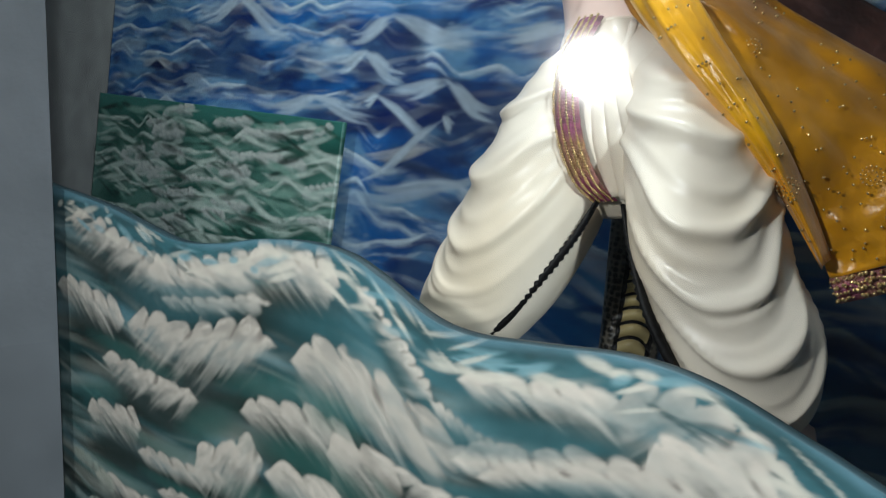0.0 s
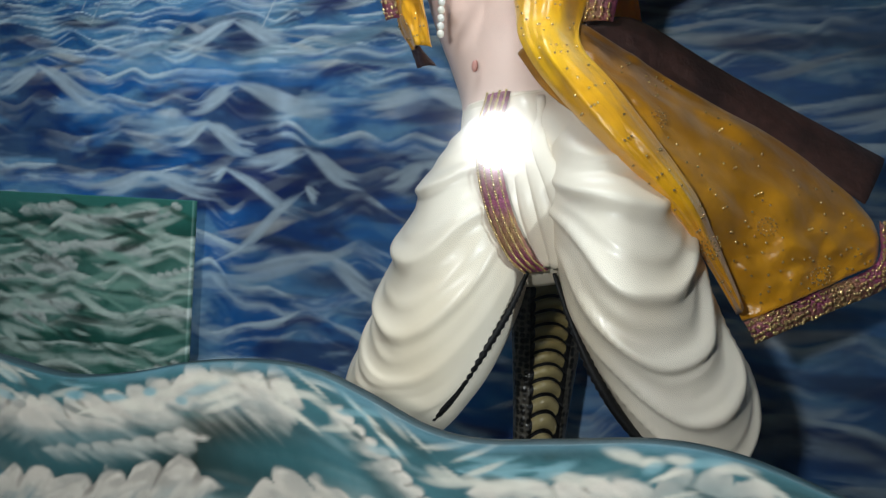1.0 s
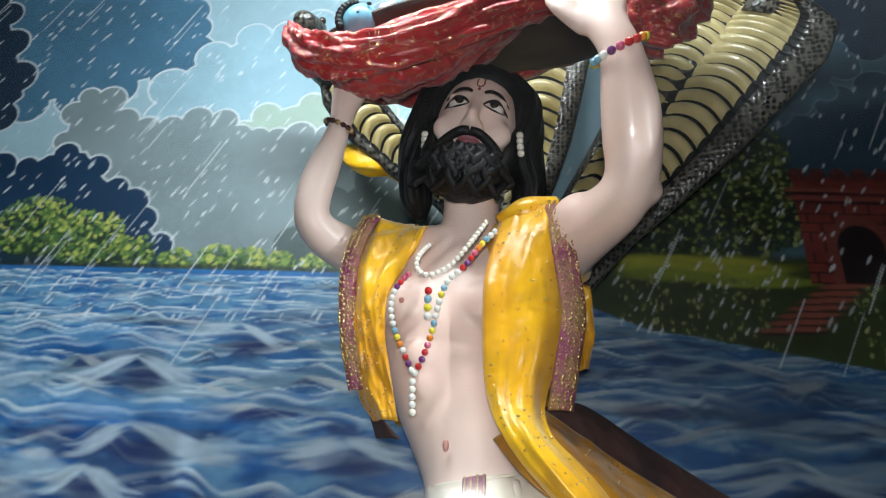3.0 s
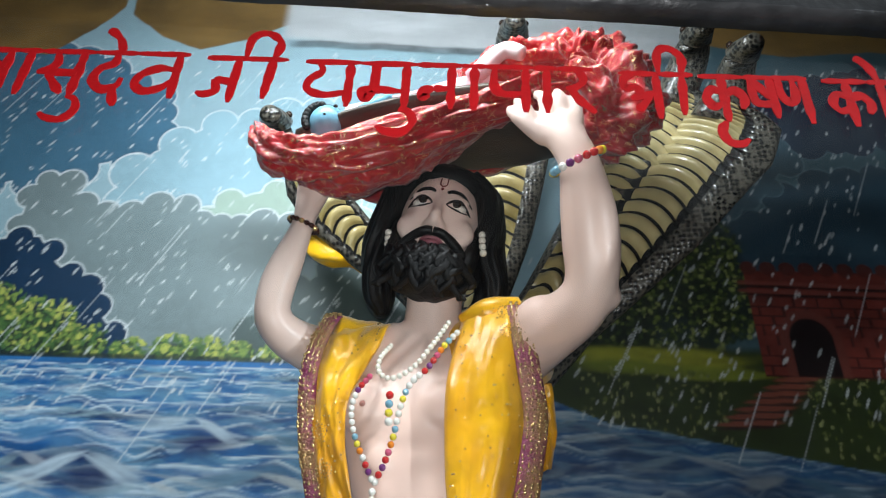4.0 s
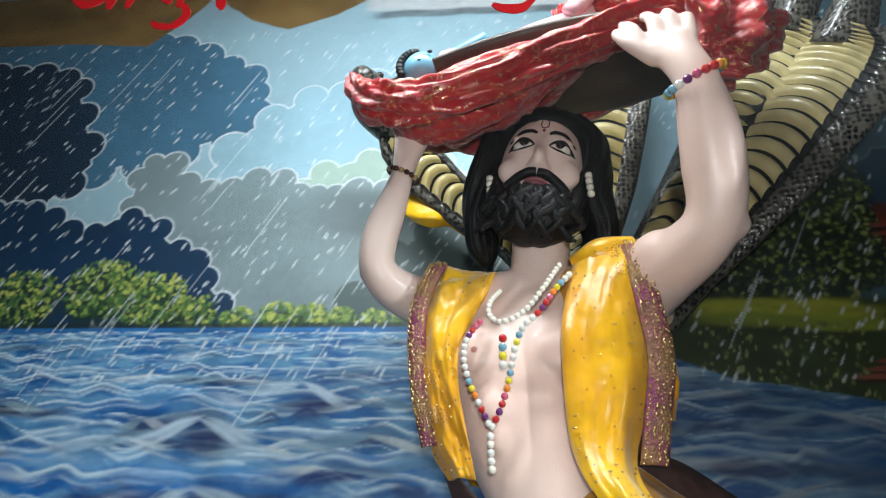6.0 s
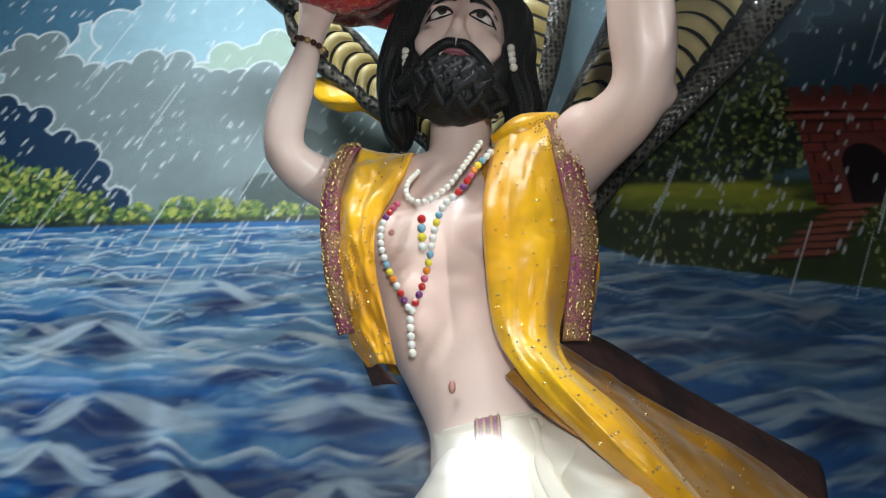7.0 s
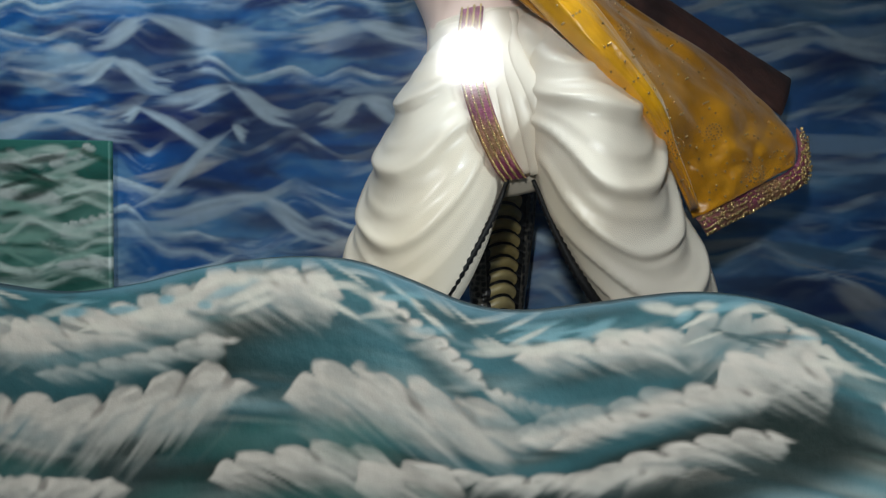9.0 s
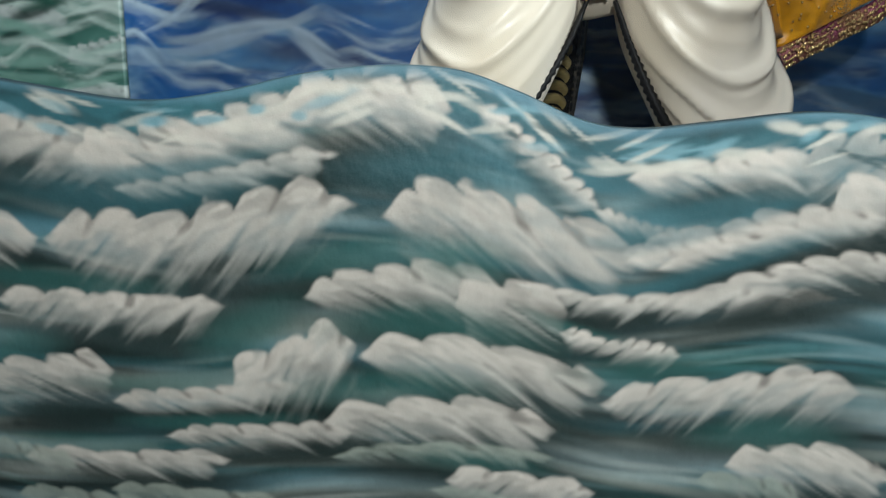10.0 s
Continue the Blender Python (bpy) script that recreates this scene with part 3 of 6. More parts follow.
    cv.lay(step(0.02, -0.02, band), np.array(lin(196, 200, 204)) * (0.7 + 0.5 * fbm(X * 5, Z * 16, 4))[..., None])
    # dark ragged line painted in for the junction of wall and ceiling
    ragged = np.abs(Z - 2.905 + 0.03 * step(-0.9, 0.3, X) - 0.012 * (fbm(X * 12, Z * 0, 3) - 0.5))
    cv.lay(step(0.022, 0.008, ragged) * step(-0.9, -0.84, X) * step(0.5, 0.2, X) * (0.5 + 0.5 * fbm(X * 20, Z * 40, 2)), lin(70, 76, 80))
    # the far shore on the left
    for x, z, rr, n in ((-2.2, 1.94, 0.13, 260), (-1.95, 1.95, 0.12, 260), (-1.72, 1.93, 0.1, 260), (-1.5, 1.96, 0.1, 340), (-1.36, 1.93, 0.09, 300), (-1.24, 1.89, 0.06, 160), (-1.12, 1.87, 0.04, 110), (-1.02, 1.878, 0.045, 140), (-0.94, 1.876, 0.042, 120), (-0.86, 1.87, 0.036, 110), (-0.78, 1.866, 0.032, 90), (-0.7, 1.864, 0.03, 90), (-0.62, 1.86, 0.026, 70)):
        cv.dab(x, z - 0.02, rr * 1.05, rr * 0.8, 0, lin(30, 48, 34), 0.9, 0.3)
        for _ in range(n):
            a, q = r.uniform(0, 6.3), math.sqrt(r.rand()) * rr
            px, pz = x + q * math.cos(a) * 1.1, z + q * math.sin(a) * 0.85
            if pz > 1.845:
                up = (pz - z) / rr
                pick = [lin(40, 64, 40), lin(70, 104, 58), lin(122, 146, 72), lin(178, 184, 92)][min(3, int(r.rand() * 3 + 0.6 + 0.5 * up))]
                cv.dab(px, pz, r.uniform(0.004, 0.01), r.uniform(0.003, 0.006), r.uniform(0, 3), pick, 0.85)
    cv.lay(step(0.012, 0.004, np.abs(Z - 1.853)) * step(0.0, -0.3, X) * 0.85, lin(28, 42, 40))
    # right: tall trees, lawn, fort
    for x, z, rr, n in ((0.02, 1.98, 0.11, 260), (0.1, 2.08, 0.11, 300), (0.2, 2.16, 0.13, 420), (0.3, 2.2, 0.1, 320), (0.34, 2.05, 0.11, 360), (0.22, 2.0, 0.13, 420), (0.05, 1.9, 0.1, 200), (0.9, 2.2, 0.1, 160), (1.15, 2.2, 0.14, 260)):
        cv.dab(x, z, rr * 1.02, rr, 0, lin(20, 30, 20), 0.92, 0.25)
        for _ in range(n):
            a, q = r.uniform(0, 6.3), math.sqrt(r.rand()) * rr * 1.05
            pick = [lin(34, 48, 24), lin(66, 82, 36), lin(104, 118, 54), lin(140, 148, 84)][int(r.rand() ** 1.4 * 4)]
            cv.dab(x + q * math.cos(a), z + q * math.sin(a), r.uniform(0.003, 0.008), r.uniform(0.003, 0.007), r.uniform(0, 3), pick, 0.8)
    bank = Z - (1.725 - 0.16 * np.clip(X - 0.02, 0, 9) + 0.1 * np.clip(0.02 - X, 0, 9)) + 0.02 * (fbm(X * 9, Z * 9, 3) - 0.5)
    shore = step(-0.004, 0.004, bank) * step(1.93, 1.9, Z + 0.15 * np.clip(-0.02 - X, 0, 1)) * step(-0.2, -0.14, X)
    cv.lay(shore, np.array(lin(44, 56, 24)) * (0.5 + 0.9 * fbm(X * 16, Z * 20, 4))[..., None])
    for x, z, a, b, tone in ((0.16, 1.885, 0.24, 0.036, lin(146, 148, 44)), (0.08, 1.862, 0.16, 0.022, lin(108, 120, 36)), (0.28, 1.85, 0.14, 0.02, lin(120, 130, 40)), (0.86, 1.83, 0.18, 0.05, lin(58, 84, 36)), (1.1, 1.78, 0.22, 0.06, lin(48, 72, 32)), (0.8, 1.74, 0.14, 0.025, lin(70, 96, 40))):
        d = np.hypot((X - x) / a, (Z - z) / b) + 0.5 * (fbm(X * 12, Z * 40, 3) - 0.5)
        cv.lay(step(1.1, 0.6, d) * 0.9, np.array(tone) * (0.7 + 0.6 * fbm(X * 10, Z * 60, 3))[..., None])
    for _ in range(900):
        px = r.uniform(-0.05, 1.2)
        pz = r.uniform(1.66, 1.86)
        if pz > 1.725 - 0.16 * max(px - 0.02, 0) and not 0.3 < px < 0.48:
            cv.dab(px, pz, r.uniform(0.002, 0.005), r.uniform(0.003, 0.008), r.uniform(-0.5, 0.5), [lin(108, 118, 60), lin(52, 66, 32), lin(150, 154, 100)][r.randint(3)], 0.6)
    wall = step(0.398, 0.402, X) * step(1.845, 1.85, Z) * step(2.135, 2.13, Z)
    cv.lay(wall, np.array(lin(110, 46, 38)) * (0.55 + 0.9 * fbm(X * 20, Z * 20, 3))[..., None])
    row = np.floor((Z - 1.85) / 0.026)
    cv.lay(wall * step(0.42, 0.48, np.maximum(np.abs((Z - 1.85) / 0.026 - row - 0.5), np.abs(((X + 0.03 * (row % 2)) / 0.06) % 1 - 0.5))) * 0.8 * step(2.07, 2.06, Z), lin(34, 14, 14))
    for k in range(17):
        cv.dab(0.415 + 0.05 * k, 2.14, 0.021, 0.02, 0, lin(84, 38, 32), 0.95, 0.15)
    for z in (2.075, 2.098):
        cv.line([(0.385, z), (0.8, z - 0.004), (1.3, z)], 0.006, lin(124, 62, 54), 0.85)
        cv.line([(0.385, z - 0.01), (0.8, z - 0.014), (1.3, z - 0.01)], 0.004, lin(36, 14, 14), 0.9)
    for x in (0.532, 1.0):
        arch = np.where(Z > 1.945, np.hypot(X - x, (Z - 1.945) * 0.95), np.abs(X - x))
        cv.lay(step(0.078, 0.073, arch) * step(1.848, 1.852, Z), lin(112, 56, 48))
        cv.lay(step(0.056, 0.051, arch) * step(1.848, 1.852, Z), lin(24, 10, 12))
    for k in range(7):
        x, z = 0.47 - 0.022 * k, 1.842 - 0.018 * k
        cv.dab(x, z, 0.055 + 0.004 * k, 0.007, 0.06, lin(128, 66, 52), 0.9, 0.2)
        cv.dab(x, z - 0.009, 0.055 + 0.004 * k, 0.004, 0.06, lin(44, 20, 18), 0.9, 0.2)
    # the river
    level = np.where(X < 0.0, 1.85, 1.725 - 0.16 * np.clip(X - 0.02, 0, 9))
    level = np.where((X > -0.3) & (X <= 0.02), 1.85 - (X + 0.3) / 0.32 * 0.125, level)
    water = step(0.002, -0.004, Z - level)
    # water turns duller teal to the right, with missing light mixed into its colour
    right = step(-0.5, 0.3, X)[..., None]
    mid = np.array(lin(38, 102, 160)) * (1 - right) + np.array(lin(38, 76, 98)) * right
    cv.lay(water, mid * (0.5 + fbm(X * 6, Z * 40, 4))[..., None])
    cv.sea(1.84, 1.55, 12, lin(12, 34, 84), lin(28, 94, 152), lin(98, 148, 182), lin(186, 206, 220), 0.1, 0.2, 0.01, 0.032, water)
    cv.sea(1.57, 0.6, 12, lin(8, 22, 88), lin(28, 98, 168), lin(104, 154, 194), lin(190, 210, 224), 0.2, 0.34, 0.034, 0.085, water)
    edge = lambda x: 1.845 if x < -0.3 else (1.85 - (x + 0.3) / 0.32 * 0.125 if x < 0.02 else 1.72 - 0.16 * (x - 0.02))
    below = lambda x, z: z < edge(x) - 0.004
    cv.wavelets(90, 1.84, 1.55, 0.12, 0.26, 0.012, 0.04, [lin(14, 40, 92), lin(18, 56, 104), lin(12, 30, 70)], [lin(198, 208, 214), lin(140, 168, 184), lin(96, 136, 164)], below)
    cv.wavelets(40, 1.56, 0.62, 0.26, 0.46, 0.05, 0.11, [lin(8, 20, 92), lin(12, 34, 100), lin(10, 22, 70), lin(20, 60, 120)], [lin(206, 212, 218), lin(176, 190, 202), lin(128, 158, 182), lin(86, 128, 164)], below)
    # broad brushed swell between the crests
    for _ in range(420):
        t = r.rand()
        x, z = r.uniform(-2.5, 1.3), 1.84 - 1.2 * t ** 1.3
        if not below(x, z + 0.012):
            continue
        big = 0.35 + 0.9 * t
        tone = [lin(206, 214, 220), lin(160, 186, 204), lin(104, 148, 182), lin(44, 104, 156), lin(14, 38, 96), lin(24, 70, 124), lin(10, 24, 70)][r.randint(7)]
        cv.dab(x, z, r.uniform(0.03, 0.1) * big, r.uniform(0.006, 0.016) * big, r.uniform(-0.25, 0.25), tone, r.uniform(0.3, 0.65), 0.8)
    navy, snow = lin(10, 26, 84), lin(184, 204, 220)
    near = step(1.8, 1.5, Z) * water
    drift = X * 3.0 + 0.9 * fbm(X * 4, Z * 6, 3)
    cv.lay(0.7 * near * step(0.54, 0.68, fbm(drift, Z * 11, 4)), lin(9, 28, 86))
    cv.lay(0.45 * near * step(0.54, 0.7, fbm(drift + 40, Z * 12 + 9, 4)), lin(30, 116, 186))
    cv.lay(0.5 * near * step(0.58, 0.72, fbm(drift * 1.3 + 80, Z * 19 + 3, 5)), lin(172, 200, 220))
    for peak in ((-1.13, 1.475, -1.285, 1.42, -0.9, 1.41, 0.026), (-0.94, 1.32, -1.11, 1.283, -0.8, 1.243, 0.024), (-1.388, 1.254, -1.54, 1.21, -1.16, 1.21, 0.024), (-1.77, 1.53, -1.95, 1.46, -1.52, 1.42, 0.026),
                 (-0.88, 1.075, -1.145, 1.02, -0.7, 0.99, 0.028), (-1.16, 1.27, -1.2, 1.25, -0.9, 1.155, 0.016), (-0.935, 1.23, -1.18, 1.04, -0.9, 1.21, 0.018)):
        cv.crest(*peak, navy, snow)
    for peak in ((-1.158, 1.63, -1.31, 1.575, -0.99, 1.57, 0.02), (-0.64, 1.295, -0.74, 1.245, -0.52, 1.26, 0.028), (-0.925, 1.712, -1.075, 1.695, -0.8, 1.66, 0.014), (-1.223, 1.38, -1.32, 1.338, -1.086, 1.325, 0.024),
                 (-0.65, 1.46, -0.8, 1.43, -0.5, 1.43, 0.022), (-0.1, 1.2, -0.3, 1.15, 0.1, 1.16, 0.022), (0.3, 1.42, 0.12, 1.38, 0.5, 1.39, 0.02)):
        cv.crest(*peak, navy, snow)
    # dark glaze over the right of the river, painting in the shade there
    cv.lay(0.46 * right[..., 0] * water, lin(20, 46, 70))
    # rain
    for _ in range(1600):
        x, z = r.uniform(-2.3, 1.3), r.uniform(1.72, 2.86)
        k = r.uniform(0.006, 0.015)
        cv.dab(x, z, k, r.uniform(0.0022, 0.0038), 1.05 + r.uniform(-0.12, 0.12), WHITE, r.uniform(0.35, 0.8))
    for _ in range(80):
        x, z = r.uniform(-2.2, 1.2), r.uniform(1.75, 2.8)
        k = r.uniform(0.06, 0.2)
        cv.line([(x, z), (x - k * 0.5, z - k)], 0.0018, WHITE, r.uniform(0.25, 0.6), 14)
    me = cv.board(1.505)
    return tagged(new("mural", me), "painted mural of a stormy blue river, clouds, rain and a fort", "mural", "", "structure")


paint_mural()


def paint_panel():
    """The low green painted board that stands in front of the wall."""
    cv = Canvas(-2.35, -1.165, 0.33, 1.185, 0.0045, 5)
    X, Z = cv.X, cv.Z
    cv.lay(np.ones(X.shape), np.array(lin(30, 84, 74)) * (0.5 + 0.9 * fbm(X * 5, Z * 14, 4))[..., None])
    cv.lay(step(1.1, 1.17, Z) * 0.7, lin(60, 128, 118))
    cv.sea(1.12, 0.66, 7, lin(14, 52, 44), lin(30, 82, 72), lin(84, 132, 120), lin(190, 205, 196), 0.22, 0.3, 0.045, 0.07)
    for k in range(30):
        x, z = cv.r.uniform(-2.2, -1.25), cv.r.uniform(0.75, 1.15)
        cv.foam(x, z, x + cv.r.uniform(0.1, 0.22), z + cv.r.uniform(-0.01, 0.05), cv.r.uniform(0.018, 0.036), cv.r.uniform(2, 4), FOAM, 0.85)
    for _ in range(260):
        x, z = cv.r.uniform(-2.3, -1.18), cv.r.uniform(0.7, 1.17)
        cv.dab(x, z, cv.r.uniform(0.015, 0.07), cv.r.uniform(0.003, 0.011), cv.r.uniform(-0.5, 0.35), [lin(188, 206, 196), lin(120, 160, 146), lin(14, 46, 40), lin(24, 78, 64)][cv.r.randint(4)], cv.r.uniform(0.45, 0.85), 0.5)
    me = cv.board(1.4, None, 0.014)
    return tagged(new("painted_panel", me), "green board painted with white breaking waves", "painted board")


paint_panel()

CREST = [(-1.25, 0.985), (-1.0, 0.976), (-0.9, 0.966), (-0.79, 0.956), (-0.7, 0.969), (-0.62, 0.99), (-0.54, 1.002), (-0.47, 1.001), (-0.41, 0.984), (-0.345, 0.96), (-0.29, 0.955),
         (-0.22, 0.965), (-0.13, 0.979), (-0.06, 0.975), (0.02, 0.952), (0.12, 0.925), (0.3, 0.92), (0.75, 0.93)]


def paint_waves():
    """The cut-out board of breaking waves that hides the foot of the figure."""
    cv = Canvas(-1.2, 0.7, 0.33, 1.0, 0.0026, 3)
    X, Z, r = cv.X, cv.Z, cv.r
    low = step(0.93, 0.58, Z)[..., None]
    cv.lay(np.ones(X.shape), (np.array(lin(58, 104, 112)) * (1 - low) + np.array(lin(28, 66, 64)) * low) * (0.25 + 1.0 * fbm(X * 4, Z * 22, 5))[..., None])
    dark, pale = lin(20, 34, 32), lin(92, 138, 150)
    for x, z, a, b, tilt in ((-0.98, 0.9, 0.12, 0.035, 0.1), (-0.68, 0.905, 0.2, 0.02, 0.1), (-0.38, 0.875, 0.2, 0.03, -0.25), (-0.85, 0.8, 0.2, 0.02, 0.0), (-0.55, 0.775, 0.22, 0.024, 0.18), (-0.05, 0.83, 0.16, 0.024, 0.35),
                             (-0.9, 0.7, 0.16, 0.03, -0.4), (-0.42, 0.7, 0.14, 0.03, -0.2), (-0.2, 0.745, 0.18, 0.016, -0.15), (0.1, 0.72, 0.18, 0.03, 0.2), (-0.7, 0.62, 0.2, 0.018, 0.1), (-0.3, 0.62, 0.2, 0.02, 0.05), (0.15, 0.6, 0.2, 0.03, -0.3),
                             (-0.9, 0.52, 0.24, 0.025, 0.0), (-0.45, 0.53, 0.2, 0.03, 0.0), (0.0, 0.5, 0.2, 0.03, 0.1), (-0.6, 0.42, 0.3, 0.03, 0.0), (0.3, 0.85, 0.2, 0.04, 0.1)):
        cv.dab(x, z, a, b * 1.35, tilt, dark, 0.95, 0.4)
    for x, z, a, b, tilt in ((-0.75, 0.855, 0.24, 0.012, 0.06), (-0.45, 0.91, 0.14, 0.016, -0.35), (-0.6, 0.8, 0.28, 0.01, 0.12), (-0.25, 0.87, 0.2, 0.02, -0.3), (-0.1, 0.8, 0.3, 0.012, 0.12), (-0.7, 0.73, 0.2, 0.012, -0.2), (-0.1, 0.68, 0.25, 0.012, 0.1)):
        cv.dab(x, z, a, b, tilt, pale, 0.5, 0.6)
    # fine brushed streaks that follow the swell
    for _ in range(700):
        x, z = r.uniform(-1.2, 0.65), r.uniform(0.34, 0.97)
        tilt = 0.16 * math.sin(x * 7 + z * 9)
        tone = [lin(146, 166, 166), lin(58, 110, 116), lin(28, 46, 44), lin(84, 128, 122), lin(176, 180, 170), lin(30, 40, 38)][r.randint(6)]
        cv.dab(x, z, r.uniform(0.02, 0.07), r.uniform(0.0016, 0.005), tilt + r.uniform(-0.1, 0.1), tone, r.uniform(0.2, 0.45), 0.7)
    for _ in range(420):
        x, z = r.uniform(-1.15, 0.6), r.uniform(0.34, 0.93)
        tilt = 0.14 * math.sin(x * 6 + z * 11)
        cv.dab(x, z, r.uniform(0.05, 0.14), r.uniform(0.003, 0.009), tilt, [lin(24, 36, 34), lin(28, 48, 46), lin(150, 156, 148), lin(116, 140, 140), lin(52, 100, 104)][r.randint(5)], r.uniform(0.35, 0.75), 0.6)
    for _ in range(150):
        x, z = r.uniform(-1.15, 0.6), r.uniform(0.36, 0.94)
        cv.dab(x, z, r.uniform(0.06, 0.15), r.uniform(0.005, 0.014), 0.2 * math.sin(x * 6 + z * 11) + r.uniform(-0.08, 0.08), [lin(150, 168, 168), lin(112, 150, 158), lin(168, 172, 162)][r.randint(3)], r.uniform(0.25, 0.5), 0.8)
    upper = ((-1.1, 0.955, -0.78, 0.93, 0.03, 5), (-0.86, 0.93, -0.6, 0.96, 0.036, 5), (-0.64, 0.965, -0.47, 0.96, 0.04, 3), (-0.45, 0.972, -0.32, 0.91, 0.018, 6), (-0.33, 0.91, -0.2, 0.865, 0.012, 6),
             (-0.3, 0.945, -0.1, 0.945, 0.022, 4), (-0.14, 0.945, 0.02, 0.95, 0.042, 3), (-0.3, 0.86, -0.06, 0.895, 0.024, 4), (-0.1, 0.905, 0.01, 0.935, 0.034, 2), (0.05, 0.93, 0.3, 0.9, 0.034, 3), (-0.82, 0.9, -0.58, 0.915, 0.014, 5))
    middle = ((-1.12, 0.83, -0.9, 0.83, 0.03, 3), (-0.9, 0.83, -0.56, 0.862, 0.044, 4), (-0.54, 0.85, -0.27, 0.862, 0.044, 3), (-0.29, 0.855, -0.18, 0.87, 0.016, 4), (-0.96, 0.75, -0.7, 0.765, 0.024, 3),
              (-0.62, 0.765, -0.4, 0.79, 0.03, 3), (-0.46, 0.76, -0.34, 0.79, 0.036, 1), (-0.4, 0.805, -0.07, 0.812, 0.014, 5), (-0.26, 0.845, -0.04, 0.905, 0.014, 4), (-0.24, 0.8, -0.02, 0.865, 0.018, 4), (-0.35, 0.765, -0.22, 0.745, 0.014, 5))
    lower = ((-0.99, 0.645, -0.83, 0.68, 0.03, 2), (-0.84, 0.64, -0.62, 0.66, 0.018, 4), (-0.7, 0.66, -0.56, 0.71, 0.044, 2), (-0.56, 0.695, -0.29, 0.712, 0.034, 2), (-0.6, 0.615, -0.34, 0.645, 0.032, 2),
             (-0.3, 0.685, -0.03, 0.715, 0.03, 3), (-0.16, 0.61, 0.02, 0.622, 0.034, 2), (-0.78, 0.6, -0.56, 0.605, 0.016, 4), (-0.46, 0.555, -0.29, 0.57, 0.024, 2), (-0.95, 0.55, -0.7, 0.57, 0.018, 3), (0.0, 0.7, 0.24, 0.74, 0.026, 3))
    banks = upper + middle + lower
    for k, (a, b, c, d, th, n) in enumerate(banks):
        tone = np.array(lin(214, 203, 190)) * (0.8 + 0.2 * r.rand())
        cv.dab((a + c) / 2 + 0.03, (b + d) / 2 - th * 1.5, abs(c - a) * 0.5, th * 1.1, math.atan2(d - b, c - a), lin(18, 34, 30), 0.85, 0.5)
        cv.dab((a + c) / 2 - 0.05, (b + d) / 2 + th * 1.1, abs(c - a) * 0.4, th * 0.6, math.atan2(d - b, c - a), lin(50, 104, 112) if b > 0.78 else lin(44, 100, 94), 0.5, 0.7)
        cv.foam(a, b, c, d, th * 1.12, n, tone, 1.0, 0.7 if k % 3 else -0.4)
    for _ in range(34):
        x, z = r.uniform(-1.15, 0.6), r.uniform(0.34, 0.6)
        cv.foam(x, z, x + r.uniform(0.1, 0.28), z + r.uniform(-0.02, 0.04), r.uniform(0.01, 0.024), r.uniform(2, 4), np.array(lin(160, 166, 152)), 0.75)
    for _ in range(170):
        x, z = r.uniform(-1.15, 0.6), r.uniform(0.95, 0.992)
        cv.dab(x, z, r.uniform(0.008, 0.03), r.uniform(0.002, 0.006), r.uniform(-0.5, 0.5), [lin(206, 200, 186), lin(206, 200, 186), lin(120, 160, 168), lin(36, 70, 74)][r.randint(4)], r.uniform(0.5, 0.9), 0.45)
    rim = step(0.018, 0.006, 1.0 - Z - 0.024 * (fbm(X * 6, Z * 0, 2) - 0.5))
    cv.lay(0.85 * rim * (0.5 + 0.7 * fbm(X * 14, Z * 40, 3)), lin(92, 132, 146))
    cv.lay(step(0.005, 0.001, 1.0 - Z), lin(40, 60, 66))
    top = spline(CREST, 400)
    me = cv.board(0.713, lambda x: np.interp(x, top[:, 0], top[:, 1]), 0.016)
    return tagged(new("wave_board", me), "cut-out board painted with teal waves and white foam", "painted board")


paint_waves()

# ---------------------------------------------------------------- the window and its lettering
def window():
    frame_ob = tagged(new("window_1"), "large clear glass pane with red hand-painted lettering", "window", "", "structure")
    frame_ob.location = (0, 0, 0)
    pane = thing("pane", Geo().add(*box(-1.34, 0.45, 0.4645, 0.4705, 0.42, 1.95)), GLASS, "clear smeared glass", smooth=False, parent=frame_ob)
    pane.visible_shadow = False
    return frame_ob


WINDOW = window()

